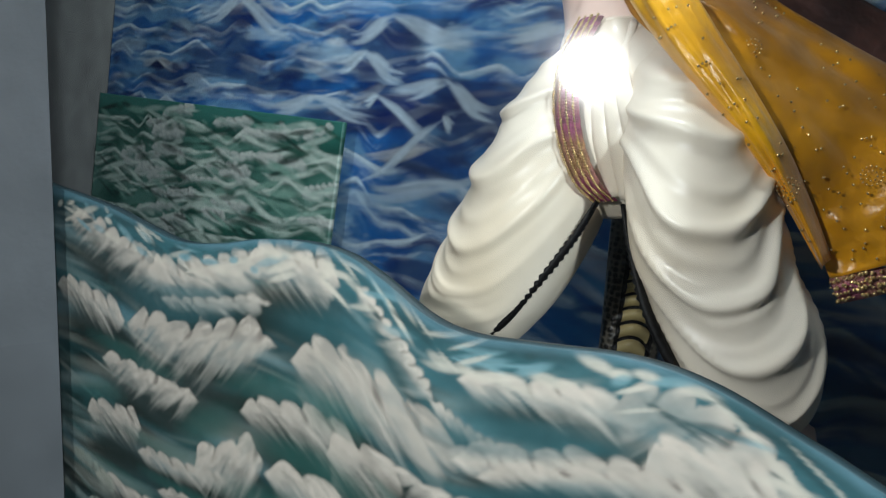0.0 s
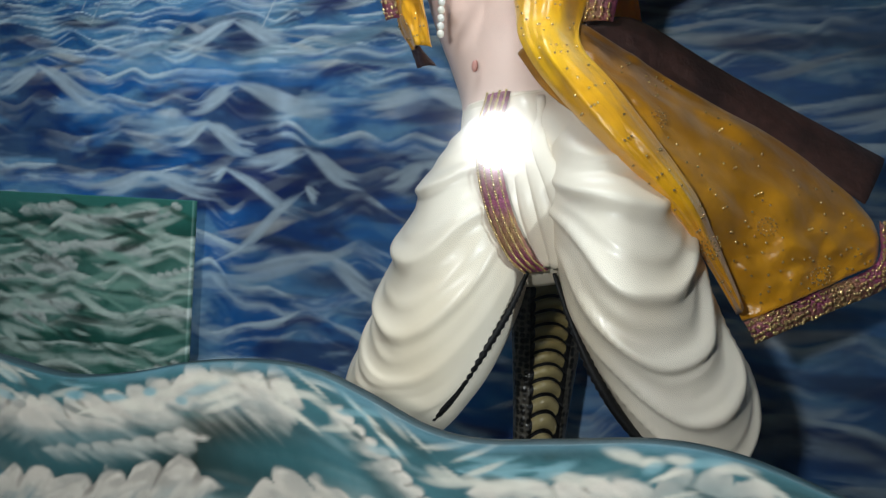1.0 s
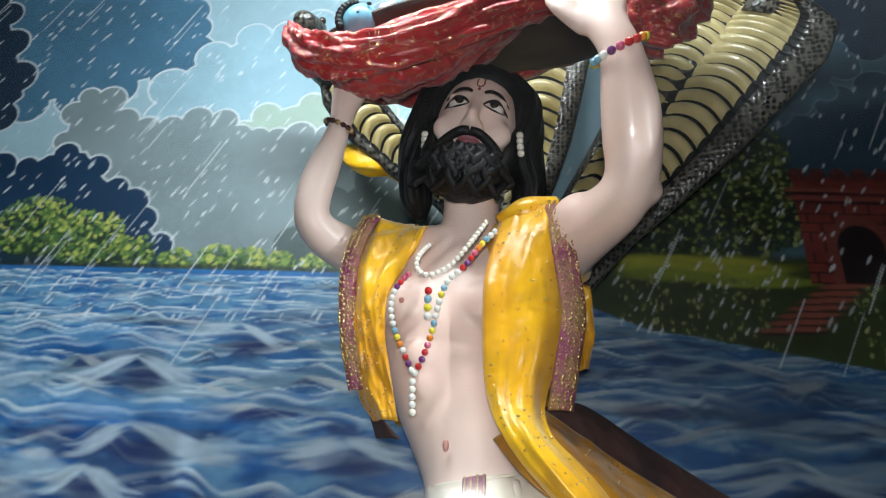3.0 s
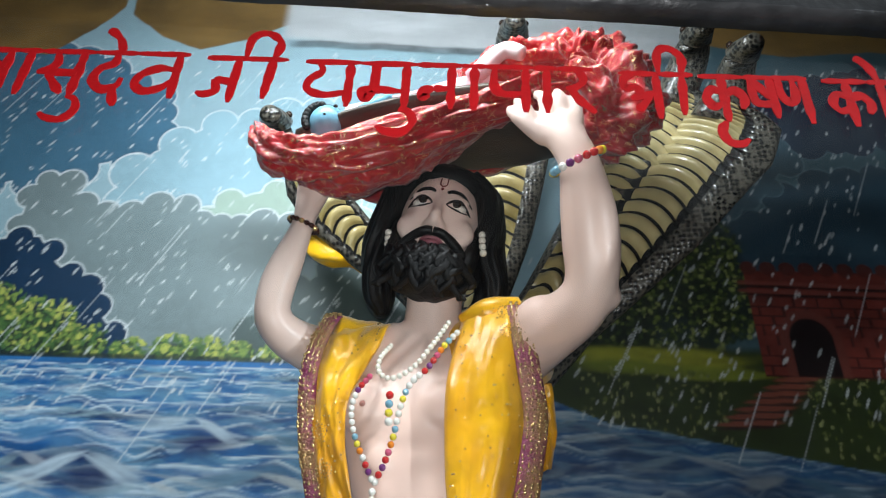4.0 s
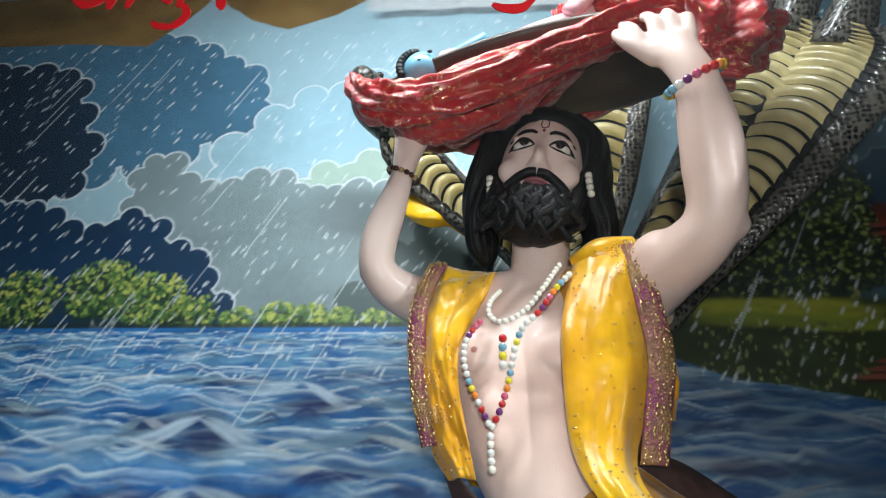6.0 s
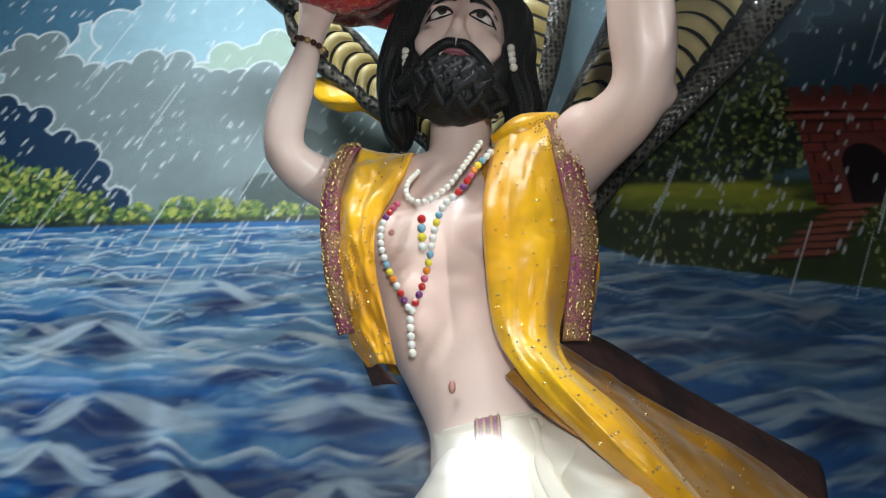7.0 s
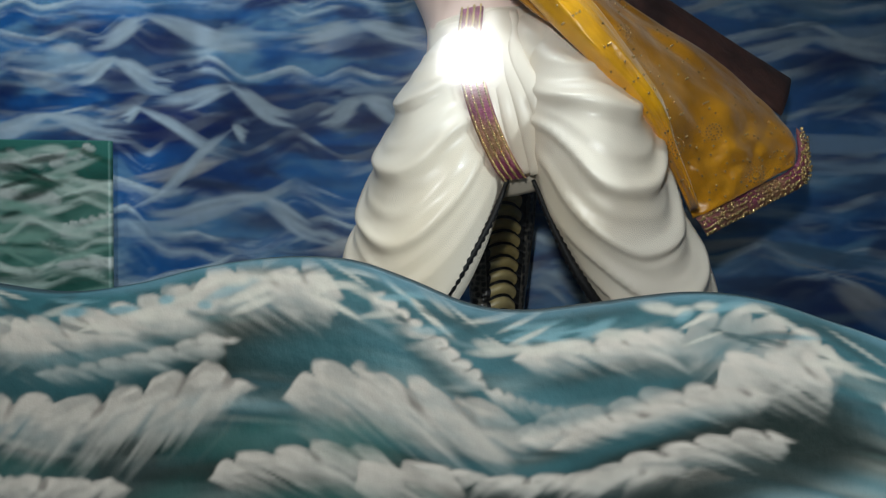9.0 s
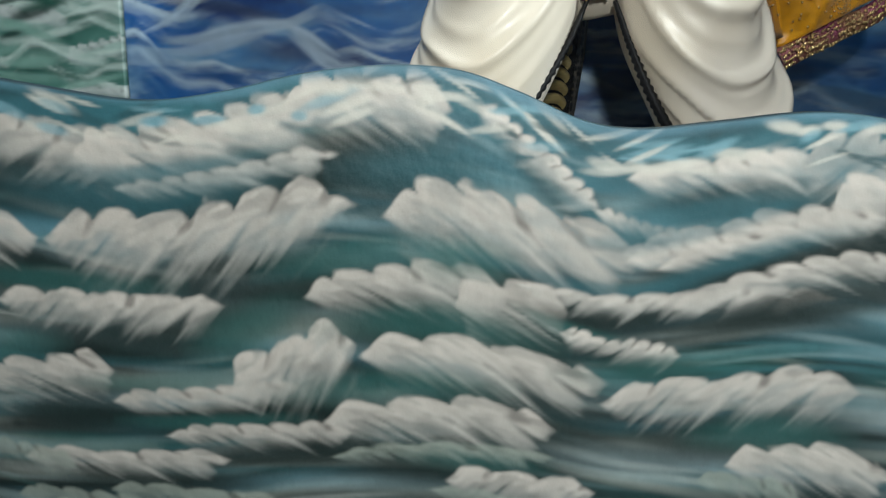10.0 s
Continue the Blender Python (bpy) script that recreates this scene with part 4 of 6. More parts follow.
# brush strokes of each sign, as chains of points "x y" from the foot line 0 to the head line 1
SIGNS = {
    "va": (1.0, "0 1 1 1;.82 1 .82 0;.82 .62 .5 .66 .2 .52 .1 .3 .3 .14 .6 .22 .82 .42"),
    "aa": (0.42, "0 1 .42 1;.22 1 .2 0"),
    "sa": (1.05, "0 1 1.05 1;.82 1 .8 0;.3 1 .36 .72 .2 .56 .04 .5;.24 .5 .4 .3 .62 .04;.3 .5 .8 .5"),
    "u": (0.0, "-.28 0 -.1 -.08 -.04 -.3 -.22 -.5 -.5 -.48 -.66 -.38"),
    "da": (0.8, "0 1 .8 1;.42 1 .4 .76 .16 .62 .1 .36 .3 .16 .56 .24 .62 .42;.5 .22 .62 -.2"),
    "e": (0.0, "-.3 1 -.42 1.3 -.62 1.5 -.74 1.52"),
    "ja": (0.75, "0 1 .75 1;.55 1 .5 0;.5 .45 .2 .5;.2 .5 .26 .26 .1 .16 -.05 .2"),
    "ii": (0.62, "-.1 1 .62 1;.38 1 .3 .1;.38 1 .44 1.4 .2 1.62 -.05 1.5 -.1 1"),
    "ya": (1.0, "0 1 1 1;.82 1 .8 0;.24 1 .32 .78 .12 .58 .1 .36 .4 .24 .8 .32"),
    "ma": (1.0, "0 1 1 1;.82 1 .8 0;.28 1 .26 .34;.26 .34 .12 .2 .05 .36 .26 .4 .82 .36"),
    "na": (0.8, "0 1 .8 1;.62 1 .6 0;.62 .46 .3 .46;.3 .46 .14 .4 .1 .26 .24 .3"),
    "pa": (0.85, "0 1 .85 1;.7 1 .68 0;.16 1 .14 .56 .3 .38 .68 .4"),
    "ra": (0.62, "0 1 .62 1;.34 1 .44 .74 .26 .56 .12 .56;.2 .56 .34 .3 .6 .02"),
    "shra": (0.95, "0 1 .95 1;.78 1 .76 0;.3 .96 .1 .86 .12 .66 .34 .68 .4 .5 .2 .42;.2 .42 .5 .5 .76 .56;.62 .5 .44 .28 .3 .16"),
    "ka": (1.05, "0 1 1.05 1;.52 1 .5 0;.52 .6 .26 .7 .1 .5 .24 .32 .52 .42;.52 .56 .78 .68 .96 .5 .88 .28"),
    "ri": (0.0, "-.62 0 -.76 -.2 -.66 -.42 -.4 -.46 -.2 -.36"),
    "sh": (0.62, "0 1 .62 1;.14 1 .14 .5 .34 .4 .6 .44;.16 .94 .56 .5;.58 1 .58 .1"),
    "nna": (0.85, "0 1 .85 1;.16 1 .16 .6 .34 .46 .48 .6 .48 1;.72 1 .7 0"),
    "o": (0.5, "0 1 .5 1;.26 1 .24 0;.26 1 .18 1.3 .02 1.5 -.12 1.55"),
}
WORDS = [("va aa sa u da e va", -0.838, 0.216), ("ja ii", -0.606, 0.079), ("ya ma u na aa pa aa ra", -0.51, 0.277), ("shra ii", -0.208, 0.072), ("ka ri sh nna", -0.131, 0.104), ("ka o", -0.012, 0.064)]


def stroke(points, width, y):
    """A flat brush stroke with round ends and an uneven edge, a fraction of a millimetre thick."""
    p = spline(points, max(8, 7 * len(points)))
    left, right = [], []
    for i, q in enumerate(p):
        d = p[min(i + 1, len(p) - 1)] - p[max(i - 1, 0)]
        d /= np.linalg.norm(d) + 1e-9
        s = i / (len(p) - 1)
        k = width * (0.82 + 0.35 * noise.noise(Vector((q[0] * 90, q[1] * 90, 3)))) * min(1, 0.55 + 3 * s, 0.45 + 3 * (1 - s))
        left.append((q[0] - d[1] * k, q[1] + d[0] * k))
        right.append((q[0] + d[1] * k, q[1] - d[0] * k))
    ring = left + right[::-1]
    n = len(left)
    v = [(a, y, b) for a, b in ring] + [(a, y + 0.0012, b) for a, b in ring]
    m = len(ring)
    f = [(i, i + 1, m - 2 - i, m - 1 - i) for i in range(n - 1)] + [(i, (i + 1) % m, m + (i + 1) % m, m + i) for i in range(m)]
    return v, f


def lettering():
    for word, x0, wide in WORDS:
        signs = word.split()
        total = sum(SIGNS[s][0] for s in signs)
        unit = wide / total
        tall = 0.056
        x = x0
        k = 0
        g = Geo()
        for s in signs:
            w, strokes = SIGNS[s]
            for chain in strokes.split(";"):
                q = [float(c) for c in chain.split()]
                pts = [(x + unit * a, 1.7885 - 0.0135 * (x + 0.83) / 0.86 - tall * (1 - b)) for a, b in zip(q[::2], q[1::2])]
                k += 1
                g.add(*stroke(pts, 0.0052 if abs(q[1] - 1) > 0.01 or abs(q[3] - 1) > 0.01 else 0.0036, 0.4618 - 0.00014 * k))
            x += unit * w
        thing("painted_word", g, LETTER, parent=WINDOW, smooth=False)


lettering()

# ---------------------------------------------------------------- the figure with the tray
def merged(geo, cell, rounds):
    """The union of overlapping closed shapes as one even skin."""
    me = geo.mesh("union", [])
    ob = new("union", me)
    a = ob.modifiers.new("remesh", "REMESH")
    a.mode, a.voxel_size = "VOXEL", cell
    b = ob.modifiers.new("smooth", "SMOOTH")
    b.factor, b.iterations = 0.5, rounds
    done = bpy.data.meshes.new_from_object(ob.evaluated_get(bpy.context.evaluated_depsgraph_get()))
    v = np.zeros(len(done.vertices) * 3)
    done.vertices.foreach_get("co", v)
    f = [tuple(p.vertices) for p in done.polygons]
    bpy.data.objects.remove(ob)
    return v.reshape(-1, 3).tolist(), f


def figure():
    body = Geo()
    lean = math.radians(9)

    def head(shape):
        """Moves a shape from the head's own axes, between the eyes, to its leaning place."""
        v, f = shape
        return [(-0.382 + x * math.cos(lean) + z * math.sin(lean), 1.06 + y, 2.014 - x * math.sin(lean) + z * math.cos(lean)) for x, y, z in v], f

    def skull(x, z, out=0.0):
        return 0.085 - 0.1 * math.sqrt(max(0.0, 1 - (x / 0.082) ** 2 - (z / 0.12) ** 2)) - out

    # trunk, waist to collar
    body.add(*tube([(-0.355, 1.13, 1.28, 0.095, 0.085), (-0.362, 1.135, 1.345, 0.088, 0.082), (-0.375, 1.145, 1.39, 0.088, 0.082), (-0.392, 1.16, 1.44, 0.095, 0.085), (-0.415, 1.18, 1.53, 0.116, 0.092), (-0.422, 1.19, 1.62, 0.142, 0.1), (-0.418, 1.2, 1.69, 0.155, 0.095),
                    (-0.41, 1.2, 1.75, 0.145, 0.08), (-0.4, 1.2, 1.8, 0.09, 0.06)], 40, 32))
    # breast and belly muscles
    for x in (-0.487, -0.36):
        body.add(*ball((x, 1.12, 1.635), (0.068, 0.04, 0.052), (0, 10 if x < -0.4 else -10, 0)))
    for z, w in ((1.545, 0.033), (1.49, 0.031), (1.435, 0.03)):
        for x in (-0.455, -0.395):
            body.add(*ball((x + (1.52 - z) * 0.32, 1.1, z), (w * 0.95, 0.013, 0.027)))
    # neck and head
    body.add(*tube([(-0.4, 1.2, 1.74, 0.085, 0.07), (-0.392, 1.18, 1.8, 0.058, 0.056), (-0.387, 1.16, 1.87, 0.054, 0.055), (-0.387, 1.15, 1.93, 0.056, 0.06)], 16, 24))
    body.add(*head(ball((0, 0.085, 0), (0.082, 0.1, 0.12), (0, 0, 0), 26, 36)))
    body.add(*head(ball((0, 0.032, -0.088), (0.056, 0.05, 0.052))))
    body.add(*head(tube([(0, -0.012, 0.014, 0.009, 0.008), (0, -0.022, -0.02, 0.01, 0.012), (0, -0.034, -0.047, 0.0125, 0.013), (0, -0.014, -0.058, 0.011, 0.008)], 14, 16)))
    for side in (-1, 1):
        body.add(*head(ball((side * 0.014, -0.018, -0.051), (0.0085, 0.01, 0.008))))
        body.add(*head(ball((side * 0.046, 0.018, -0.046), (0.03, 0.022, 0.03))))
        body.add(*head(ball((side * 0.034, skull(0.034, 0.016, -0.006), 0.0165), (0.026, 0.011, 0.008), (0, side * 6, 0))))
    # the arm that bears the tray on the far side, raised from a bent elbow
    body.add(*tube([(-0.5, 1.2, 1.735, 0.07, 0.07), (-0.57, 1.18, 1.748, 0.055, 0.056), (-0.62, 1.15, 1.755, 0.043, 0.044), (-0.655, 1.115, 1.765, 0.037, 0.038), (-0.676, 1.09, 1.79, 0.032, 0.033), (-0.674, 1.082, 1.84, 0.033, 0.033), (-0.662, 1.075, 1.885, 0.031, 0.031), (-0.648, 1.067, 1.93, 0.025, 0.025),
                    (-0.638, 1.06, 1.965, 0.0215, 0.0205), (-0.632, 1.055, 2.0, 0.026, 0.021), (-0.622, 1.048, 2.045, 0.036, 0.02), (-0.614, 1.045, 2.085, 0.034, 0.018)], 54, 22))
    body.add(*ball((-0.69, 1.098, 1.782), (0.019, 0.022, 0.02)))
    # the nearer arm
    body.add(*tube([(-0.3, 1.2, 1.735, 0.075, 0.075), (-0.235, 1.14, 1.752, 0.066, 0.066), (-0.195, 1.06, 1.757, 0.056, 0.056), (-0.15, 0.985, 1.77, 0.046, 0.048), (-0.133, 0.945, 1.8, 0.043, 0.045), (-0.136, 0.91, 1.855, 0.047, 0.047), (-0.144, 0.88, 1.905, 0.044, 0.043),
                    (-0.158, 0.85, 1.965, 0.034, 0.032), (-0.172, 0.845, 2.0, 0.034, 0.027), (-0.19, 0.85, 2.05, 0.044, 0.02)], 50, 24))
    # elbow point, forearm and upper-arm muscles
    body.add(*ball((-0.112, 0.962, 1.782), (0.03, 0.03, 0.026)))
    body.add(*ball((-0.122, 0.905, 1.85), (0.028, 0.034, 0.06), (0, 6, 0)))
    body.add(*ball((-0.205, 1.04, 1.772), (0.042, 0.056, 0.042), (0, 0, 30)))
    for x, z, dx in ((-0.232, 2.08, -0.022), (-0.205, 2.1, -0.012), (-0.182, 2.105, 0.0), (-0.158, 2.095, 0.01)):
        body.add(*tube([(x + 0.004, 0.85, z - 0.05, 0.013, 0.012), (x + dx * 0.4, 0.85, z, 0.012, 0.011), (x + dx, 0.872, z + 0.03, 0.009, 0.009)], 8, 10))
    body.add(*tube([(-0.21, 0.85, 2.01, 0.015, 0.014), (-0.25, 0.85, 2.05, 0.013, 0.012), (-0.268, 0.86, 2.085, 0.01, 0.01)], 8, 10))
    g = Geo()
    g.add(*merged(body, 0.006, 6), 0)
    # nipples and navel
    g.add(*ball((-0.357, 1.082, 1.632), (0.006, 0.004, 0.006)), 8)
    g.add(*ball((-0.5, 1.084, 1.632), (0.006, 0.004, 0.006)), 8)
    g.add(*ball((-0.415, 1.06, 1.393), (0.005, 0.004, 0.009)), 8)
    # dhoti: hips and two wide legs with hanging folds
    def folds(phase, sag, count, start, deep):
        """Thin hanging ridges that dip across the front of a leg, with finer ones between."""
        def dent(s, w):
            front = math.cos(w - math.pi / 2 - start)
            side = max(0.0, min(1.0, 0.15 + 1.1 * front))
            u = s * count + sag * (1 - max(front, -0.2)) + phase + 0.35 * noise.noise(Vector((s * 4, math.cos(w), math.sin(w) + phase)))
            k = math.floor(u)
            f = u - k
            size = 0.45 + 0.8 * abs(math.sin(k * 12.9 + phase * 40))
            ridge = math.exp(-((f - 0.58) / (0.24 if f < 0.58 else 0.085)) ** 2)
            fine = math.exp(-(((2.3 * u + 0.4) % 1 - 0.5) / 0.2) ** 2)
            ends = min(1, 5 * s) * min(1, 6 * (1.0 - s))
            return deep * side * ends * (size * ridge + 0.22 * fine - 0.2)
        return dent
    g.add(*tube([(-0.358, 1.13, 1.352, 0.088, 0.085), (-0.354, 1.13, 1.33, 0.095, 0.094), (-0.338, 1.12, 1.28, 0.115, 0.108), (-0.322, 1.11, 1.22, 0.138, 0.112), (-0.305, 1.11, 1.16, 0.15, 0.1), (-0.29, 1.13, 1.1, 0.07, 0.06)], 40, 48,
                dent=lambda s, w: 0.02 * math.sin(14 * w + 8 * s) * min(1, 3 * (1 - s)) + 0.012 * math.sin(31 * w)), 1)
    g.add(*tube([(-0.385, 1.11, 1.29, 0.05, 0.08), (-0.402, 1.09, 1.22, 0.075, 0.1), (-0.41, 1.075, 1.16, 0.086, 0.108), (-0.42, 1.065, 1.09, 0.1, 0.11), (-0.448, 1.06, 1.0, 0.098, 0.105), (-0.478, 1.06, 0.94, 0.093, 0.098), (-0.503, 1.06, 0.895, 0.084, 0.09), (-0.525, 1.07, 0.86, 0.064, 0.074), (-0.54, 1.08, 0.838, 0.035, 0.05)], 160, 96,
                dent=folds(0.2, 1.9, 6.5, 0.55, 0.11)), 1)
    g.add(*tube([(-0.265, 1.1, 1.3, 0.06, 0.085), (-0.225, 1.08, 1.22, 0.085, 0.11), (-0.192, 1.06, 1.15, 0.09, 0.118), (-0.17, 1.055, 1.08, 0.091, 0.115), (-0.135, 1.06, 1.01, 0.086, 0.104), (-0.095, 1.07, 0.945, 0.084, 0.097), (-0.066, 1.09, 0.88, 0.062, 0.078), (-0.05, 1.1, 0.84, 0.032, 0.045)], 160, 96,
                dent=folds(0.55, 2.1, 7.0, -0.45, 0.11)), 1)
    g.add(*tube([(-0.57, 1.09, 0.86, 0.035, 0.035), (-0.6, 1.1, 0.7, 0.045, 0.045), (-0.6, 1.08, 0.45, 0.03, 0.03), (-0.6, 1.02, 0.42, 0.04, 0.03)], 20, 16), 0)
    g.add(*tube([(-0.04, 1.1, 0.85, 0.038, 0.038), (-0.01, 1.12, 0.7, 0.045, 0.045), (0.0, 1.1, 0.45, 0.03, 0.03), (0.0, 1.04, 0.42, 0.04, 0.03)], 20, 16), 0)
    g.add(*box(-0.72, 0.12, 0.98, 1.22, 0.33, 0.42), 3)
    g.add(*ball((-0.272, 1.09, 1.285), (0.075, 0.085, 0.07), (0, 35, 0), 18, 28), 1)
    # cascade of pleats over the belly seam
    for k, dx in enumerate((-0.012, 0.0, 0.013, 0.027)):
        g.add(*tube([(-0.338 + dx, 1.05 - 0.003 * k, 1.345, 0.006, 0.004), (-0.33 + dx, 1.014 - 0.003 * k, 1.27, 0.012, 0.004), (-0.31 + dx * 1.7, 1.002 - 0.002 * k, 1.19, 0.016, 0.006), (-0.288 + dx * 1.3, 1.025, 1.11, 0.01, 0.006)], 30, 12), 1)
    # dark embroidered hem along the inner legs
    g.add(*tube([(-0.312, 1.03, 1.1, 0.003, 0.008), (-0.335, 1.02, 1.04, 0.005, 0.01), (-0.375, 1.01, 0.965, 0.006, 0.01), (-0.42, 1.01, 0.895, 0.006, 0.01), (-0.47, 1.02, 0.85, 0.004, 0.01)], 60, 10, dent=lambda s, w: 0.25 * math.sin(s * 190)), 3)
    g.add(*tube([(-0.275, 1.03, 1.1, 0.003, 0.008), (-0.248, 1.02, 1.04, 0.005, 0.01), (-0.21, 1.01, 0.97, 0.007, 0.01), (-0.16, 1.015, 0.905, 0.007, 0.01), (-0.09, 1.03, 0.85, 0.004, 0.01)], 60, 10, dent=lambda s, w: 0.25 * math.sin(s * 190)), 3)
    # hair: a cap, the hairline and heavy waved masses down to the shoulders
    def wave(q):
        return 0.04 * noise.noise(Vector((q.x * 5, q.y * 5, q.z * 2))) + 0.025 * math.sin(22 * math.atan2(q.y, q.x) + 3 * math.sin(5 * q.z))
    g.add(*head(ball((0, 0.125, -0.005), (0.108, 0.1, 0.115), (0, 0, 0), 26, 60, wave)), 3)
    g.add(*head(ball((0, 0.1, 0.082), (0.095, 0.1, 0.055), (0, 0, 0), 20, 48, wave)), 3)
    for side in (-1, 1):
        far = 0.018 if side > 0 else 0.0
        g.add(*head(tube([(side * 0.05, 0.08, 0.11, 0.03, 0.04), (side * 0.088, 0.068, 0.06, 0.03, 0.05), (side * 0.103, 0.075, 0.0, 0.03, 0.06), (side * 0.108, 0.085, -0.06, 0.034, 0.06), (side * 0.1 + far * 1.4, 0.095, -0.12, 0.032, 0.055), (side * 0.086 + far * 1.7, 0.105, -0.17, 0.028, 0.045), (side * 0.076 + far * 1.6, 0.11, -0.2, 0.012, 0.02)], 70, 48,
                    dent=lambda s, w, k=side: 0.07 * math.sin(9 * w + 5 * math.sin(7 * s + k)) + 0.06 * noise.noise(Vector((s * 7, math.cos(w) * 2, math.sin(w) * 2 + k))))), 3)
    # beard: a full body with carved S-shaped curls, sideburns, moustache
    def chin(x, z, out=0.0):
        return 0.018 - 0.058 * math.sqrt(max(0.06, 1 - (x / 0.08) ** 2 - ((z + 0.137) / 0.056) ** 2)) - out
    g.add(*head(ball((0, 0.018, -0.137), (0.08, 0.058, 0.054), (0, 0, 0), 26, 52, lambda q: 0.03 * math.sin(13 * q.x + 4 * math.sin(6 * q.z)))), 3)
    rnd = random.Random(4)
    for row in range(3):
        for k in range(10):
            u = -1 + 2 * (k + 0.5 * (row % 2)) / 9.5
            z0 = -0.106 - 0.022 * row
            curl = (1 if (k + row) % 2 else -1) * rnd.uniform(0.01, 0.016)
            w = rnd.uniform(0.0065, 0.0095)
            spread = 0.045 + 0.012 * row
            line = []
            for step_k, (dz, dx) in enumerate(((0, 0), (-0.014, 0.9), (-0.028, 0.2), (-0.042, -0.9), (-0.054, -0.1))):
                x = u * (spread + 0.006 * step_k) + curl * dx
                z = max(z0 + dz + 0.018 * u * u, -0.187)
                taper = (0.7, 1.0, 1.0, 0.9, 0.4)[step_k]
                line.append((x, chin(x, z, 0.001), z, w * taper, w * taper))
            g.add(*head(tube(line, 18, 8)), 3)
    for side in (-1, 1):
        g.add(*head(tube([(side * 0.001, -0.021, -0.07, 0.0085, 0.0085), (side * 0.016, -0.02, -0.072, 0.0085, 0.0105), (side * 0.034, -0.008, -0.079, 0.0095, 0.011), (side * 0.052, 0.008, -0.092, 0.0105, 0.014), (side * 0.064, 0.02, -0.112, 0.014, 0.016)], 22, 12, dent=lambda s, w: 0.06 * math.sin(5 * w + 8 * s))), 3)
        g.add(*head(tube([(side * 0.078, 0.06, -0.01, 0.008, 0.014), (side * 0.078, 0.045, -0.05, 0.012, 0.02), (side * 0.074, 0.032, -0.09, 0.016, 0.026), (side * 0.066, 0.022, -0.125, 0.018, 0.03)], 20, 14)), 3)
        # eyes looking upward: ball, iris, pupil, lids, brow
        ex = side * 0.033
        y0 = skull(0.033, 0.0)
        g.add(*head(ball((ex, y0 + 0.0075, -0.001), (0.019, 0.0125, 0.009), (0, side * 6, 0), 12, 20)), 4)
        g.add(*head(ball((ex, y0 - 0.0035, 0.0018), (0.0085, 0.003, 0.008), n=8, around=16)), 5)
        g.add(*head(ball((ex, y0 - 0.006, 0.0022), (0.0052, 0.0015, 0.005), n=6, around=12)), 3)
        g.add(*head(tube([(ex - side * 0.02, skull(0.013, -0.004, 0.002), -0.005, 0.0014, 0.0016), (ex - side * 0.009, y0 - 0.0035, 0.0075, 0.003, 0.0032), (ex + side * 0.006, y0 - 0.002, 0.009, 0.0036, 0.0034), (ex + side * 0.019, skull(0.052, 0.0, 0.003), 0.001, 0.003, 0.003), (ex + side * 0.028, skull(0.06, -0.008, 0.002), -0.007, 0.001, 0.0012)], 20, 8)), 3)
        g.add(*head(tube([(ex - side * 0.02, skull(0.013, -0.005, 0.002), -0.0055, 0.001, 0.001), (ex, y0 - 0.0015, -0.0098, 0.0018, 0.0018), (ex + side * 0.022, skull(0.055, -0.006, 0.002), -0.006, 0.001, 0.001)], 16, 8)), 3)
        g.add(*head(tube([(side * 0.012, skull(0.012, 0.022, 0.005), 0.021, 0.003, 0.002), (side * 0.024, skull(0.024, 0.028, 0.006), 0.027, 0.0044, 0.002), (side * 0.042, skull(0.042, 0.028, 0.005), 0.028, 0.0036, 0.002), (side * 0.061, skull(0.061, 0.014, 0.003), 0.014, 0.001, 0.001)], 20, 8)), 3)
    g.add(*head(tube([(-0.021, -0.012, -0.0885, 0.0025, 0.0025), (-0.01, -0.0205, -0.0855, 0.004, 0.0045), (0.01, -0.0205, -0.0855, 0.004, 0.0045), (0.021, -0.012, -0.0885, 0.0025, 0.0025)], 16, 8)), 6)
    g.add(*head(tube([(-0.019, -0.013, -0.0915, 0.003, 0.003), (0.0, -0.0225, -0.0945, 0.0066, 0.0055), (0.019, -0.013, -0.0915, 0.003, 0.003)], 14, 10)), 6)
    # forehead mark: a U and a dot
    g.add(*head(tube([(x, skull(x, z, 0.0015), z, 0.0013, 0.0012) for x, z in ((-0.0065, 0.063), (-0.0065, 0.044), (0.0, 0.038), (0.0065, 0.044), (0.0065, 0.063))], 24, 8)), 7)
    g.add(*head(ball((0, skull(0, 0.03, 0.002), 0.03), (0.003, 0.002, 0.003))), 7)
    return thing("statue", g, [SKIN, DHOTI, WOOD, BLACK, EYE_WHITE, IRIS, LIP, MARK, material("rose_skin", lin(196, 138, 126), rough=0.4)], "painted statue of a bearded man with raised arms and white dhoti", "statue")


figure()


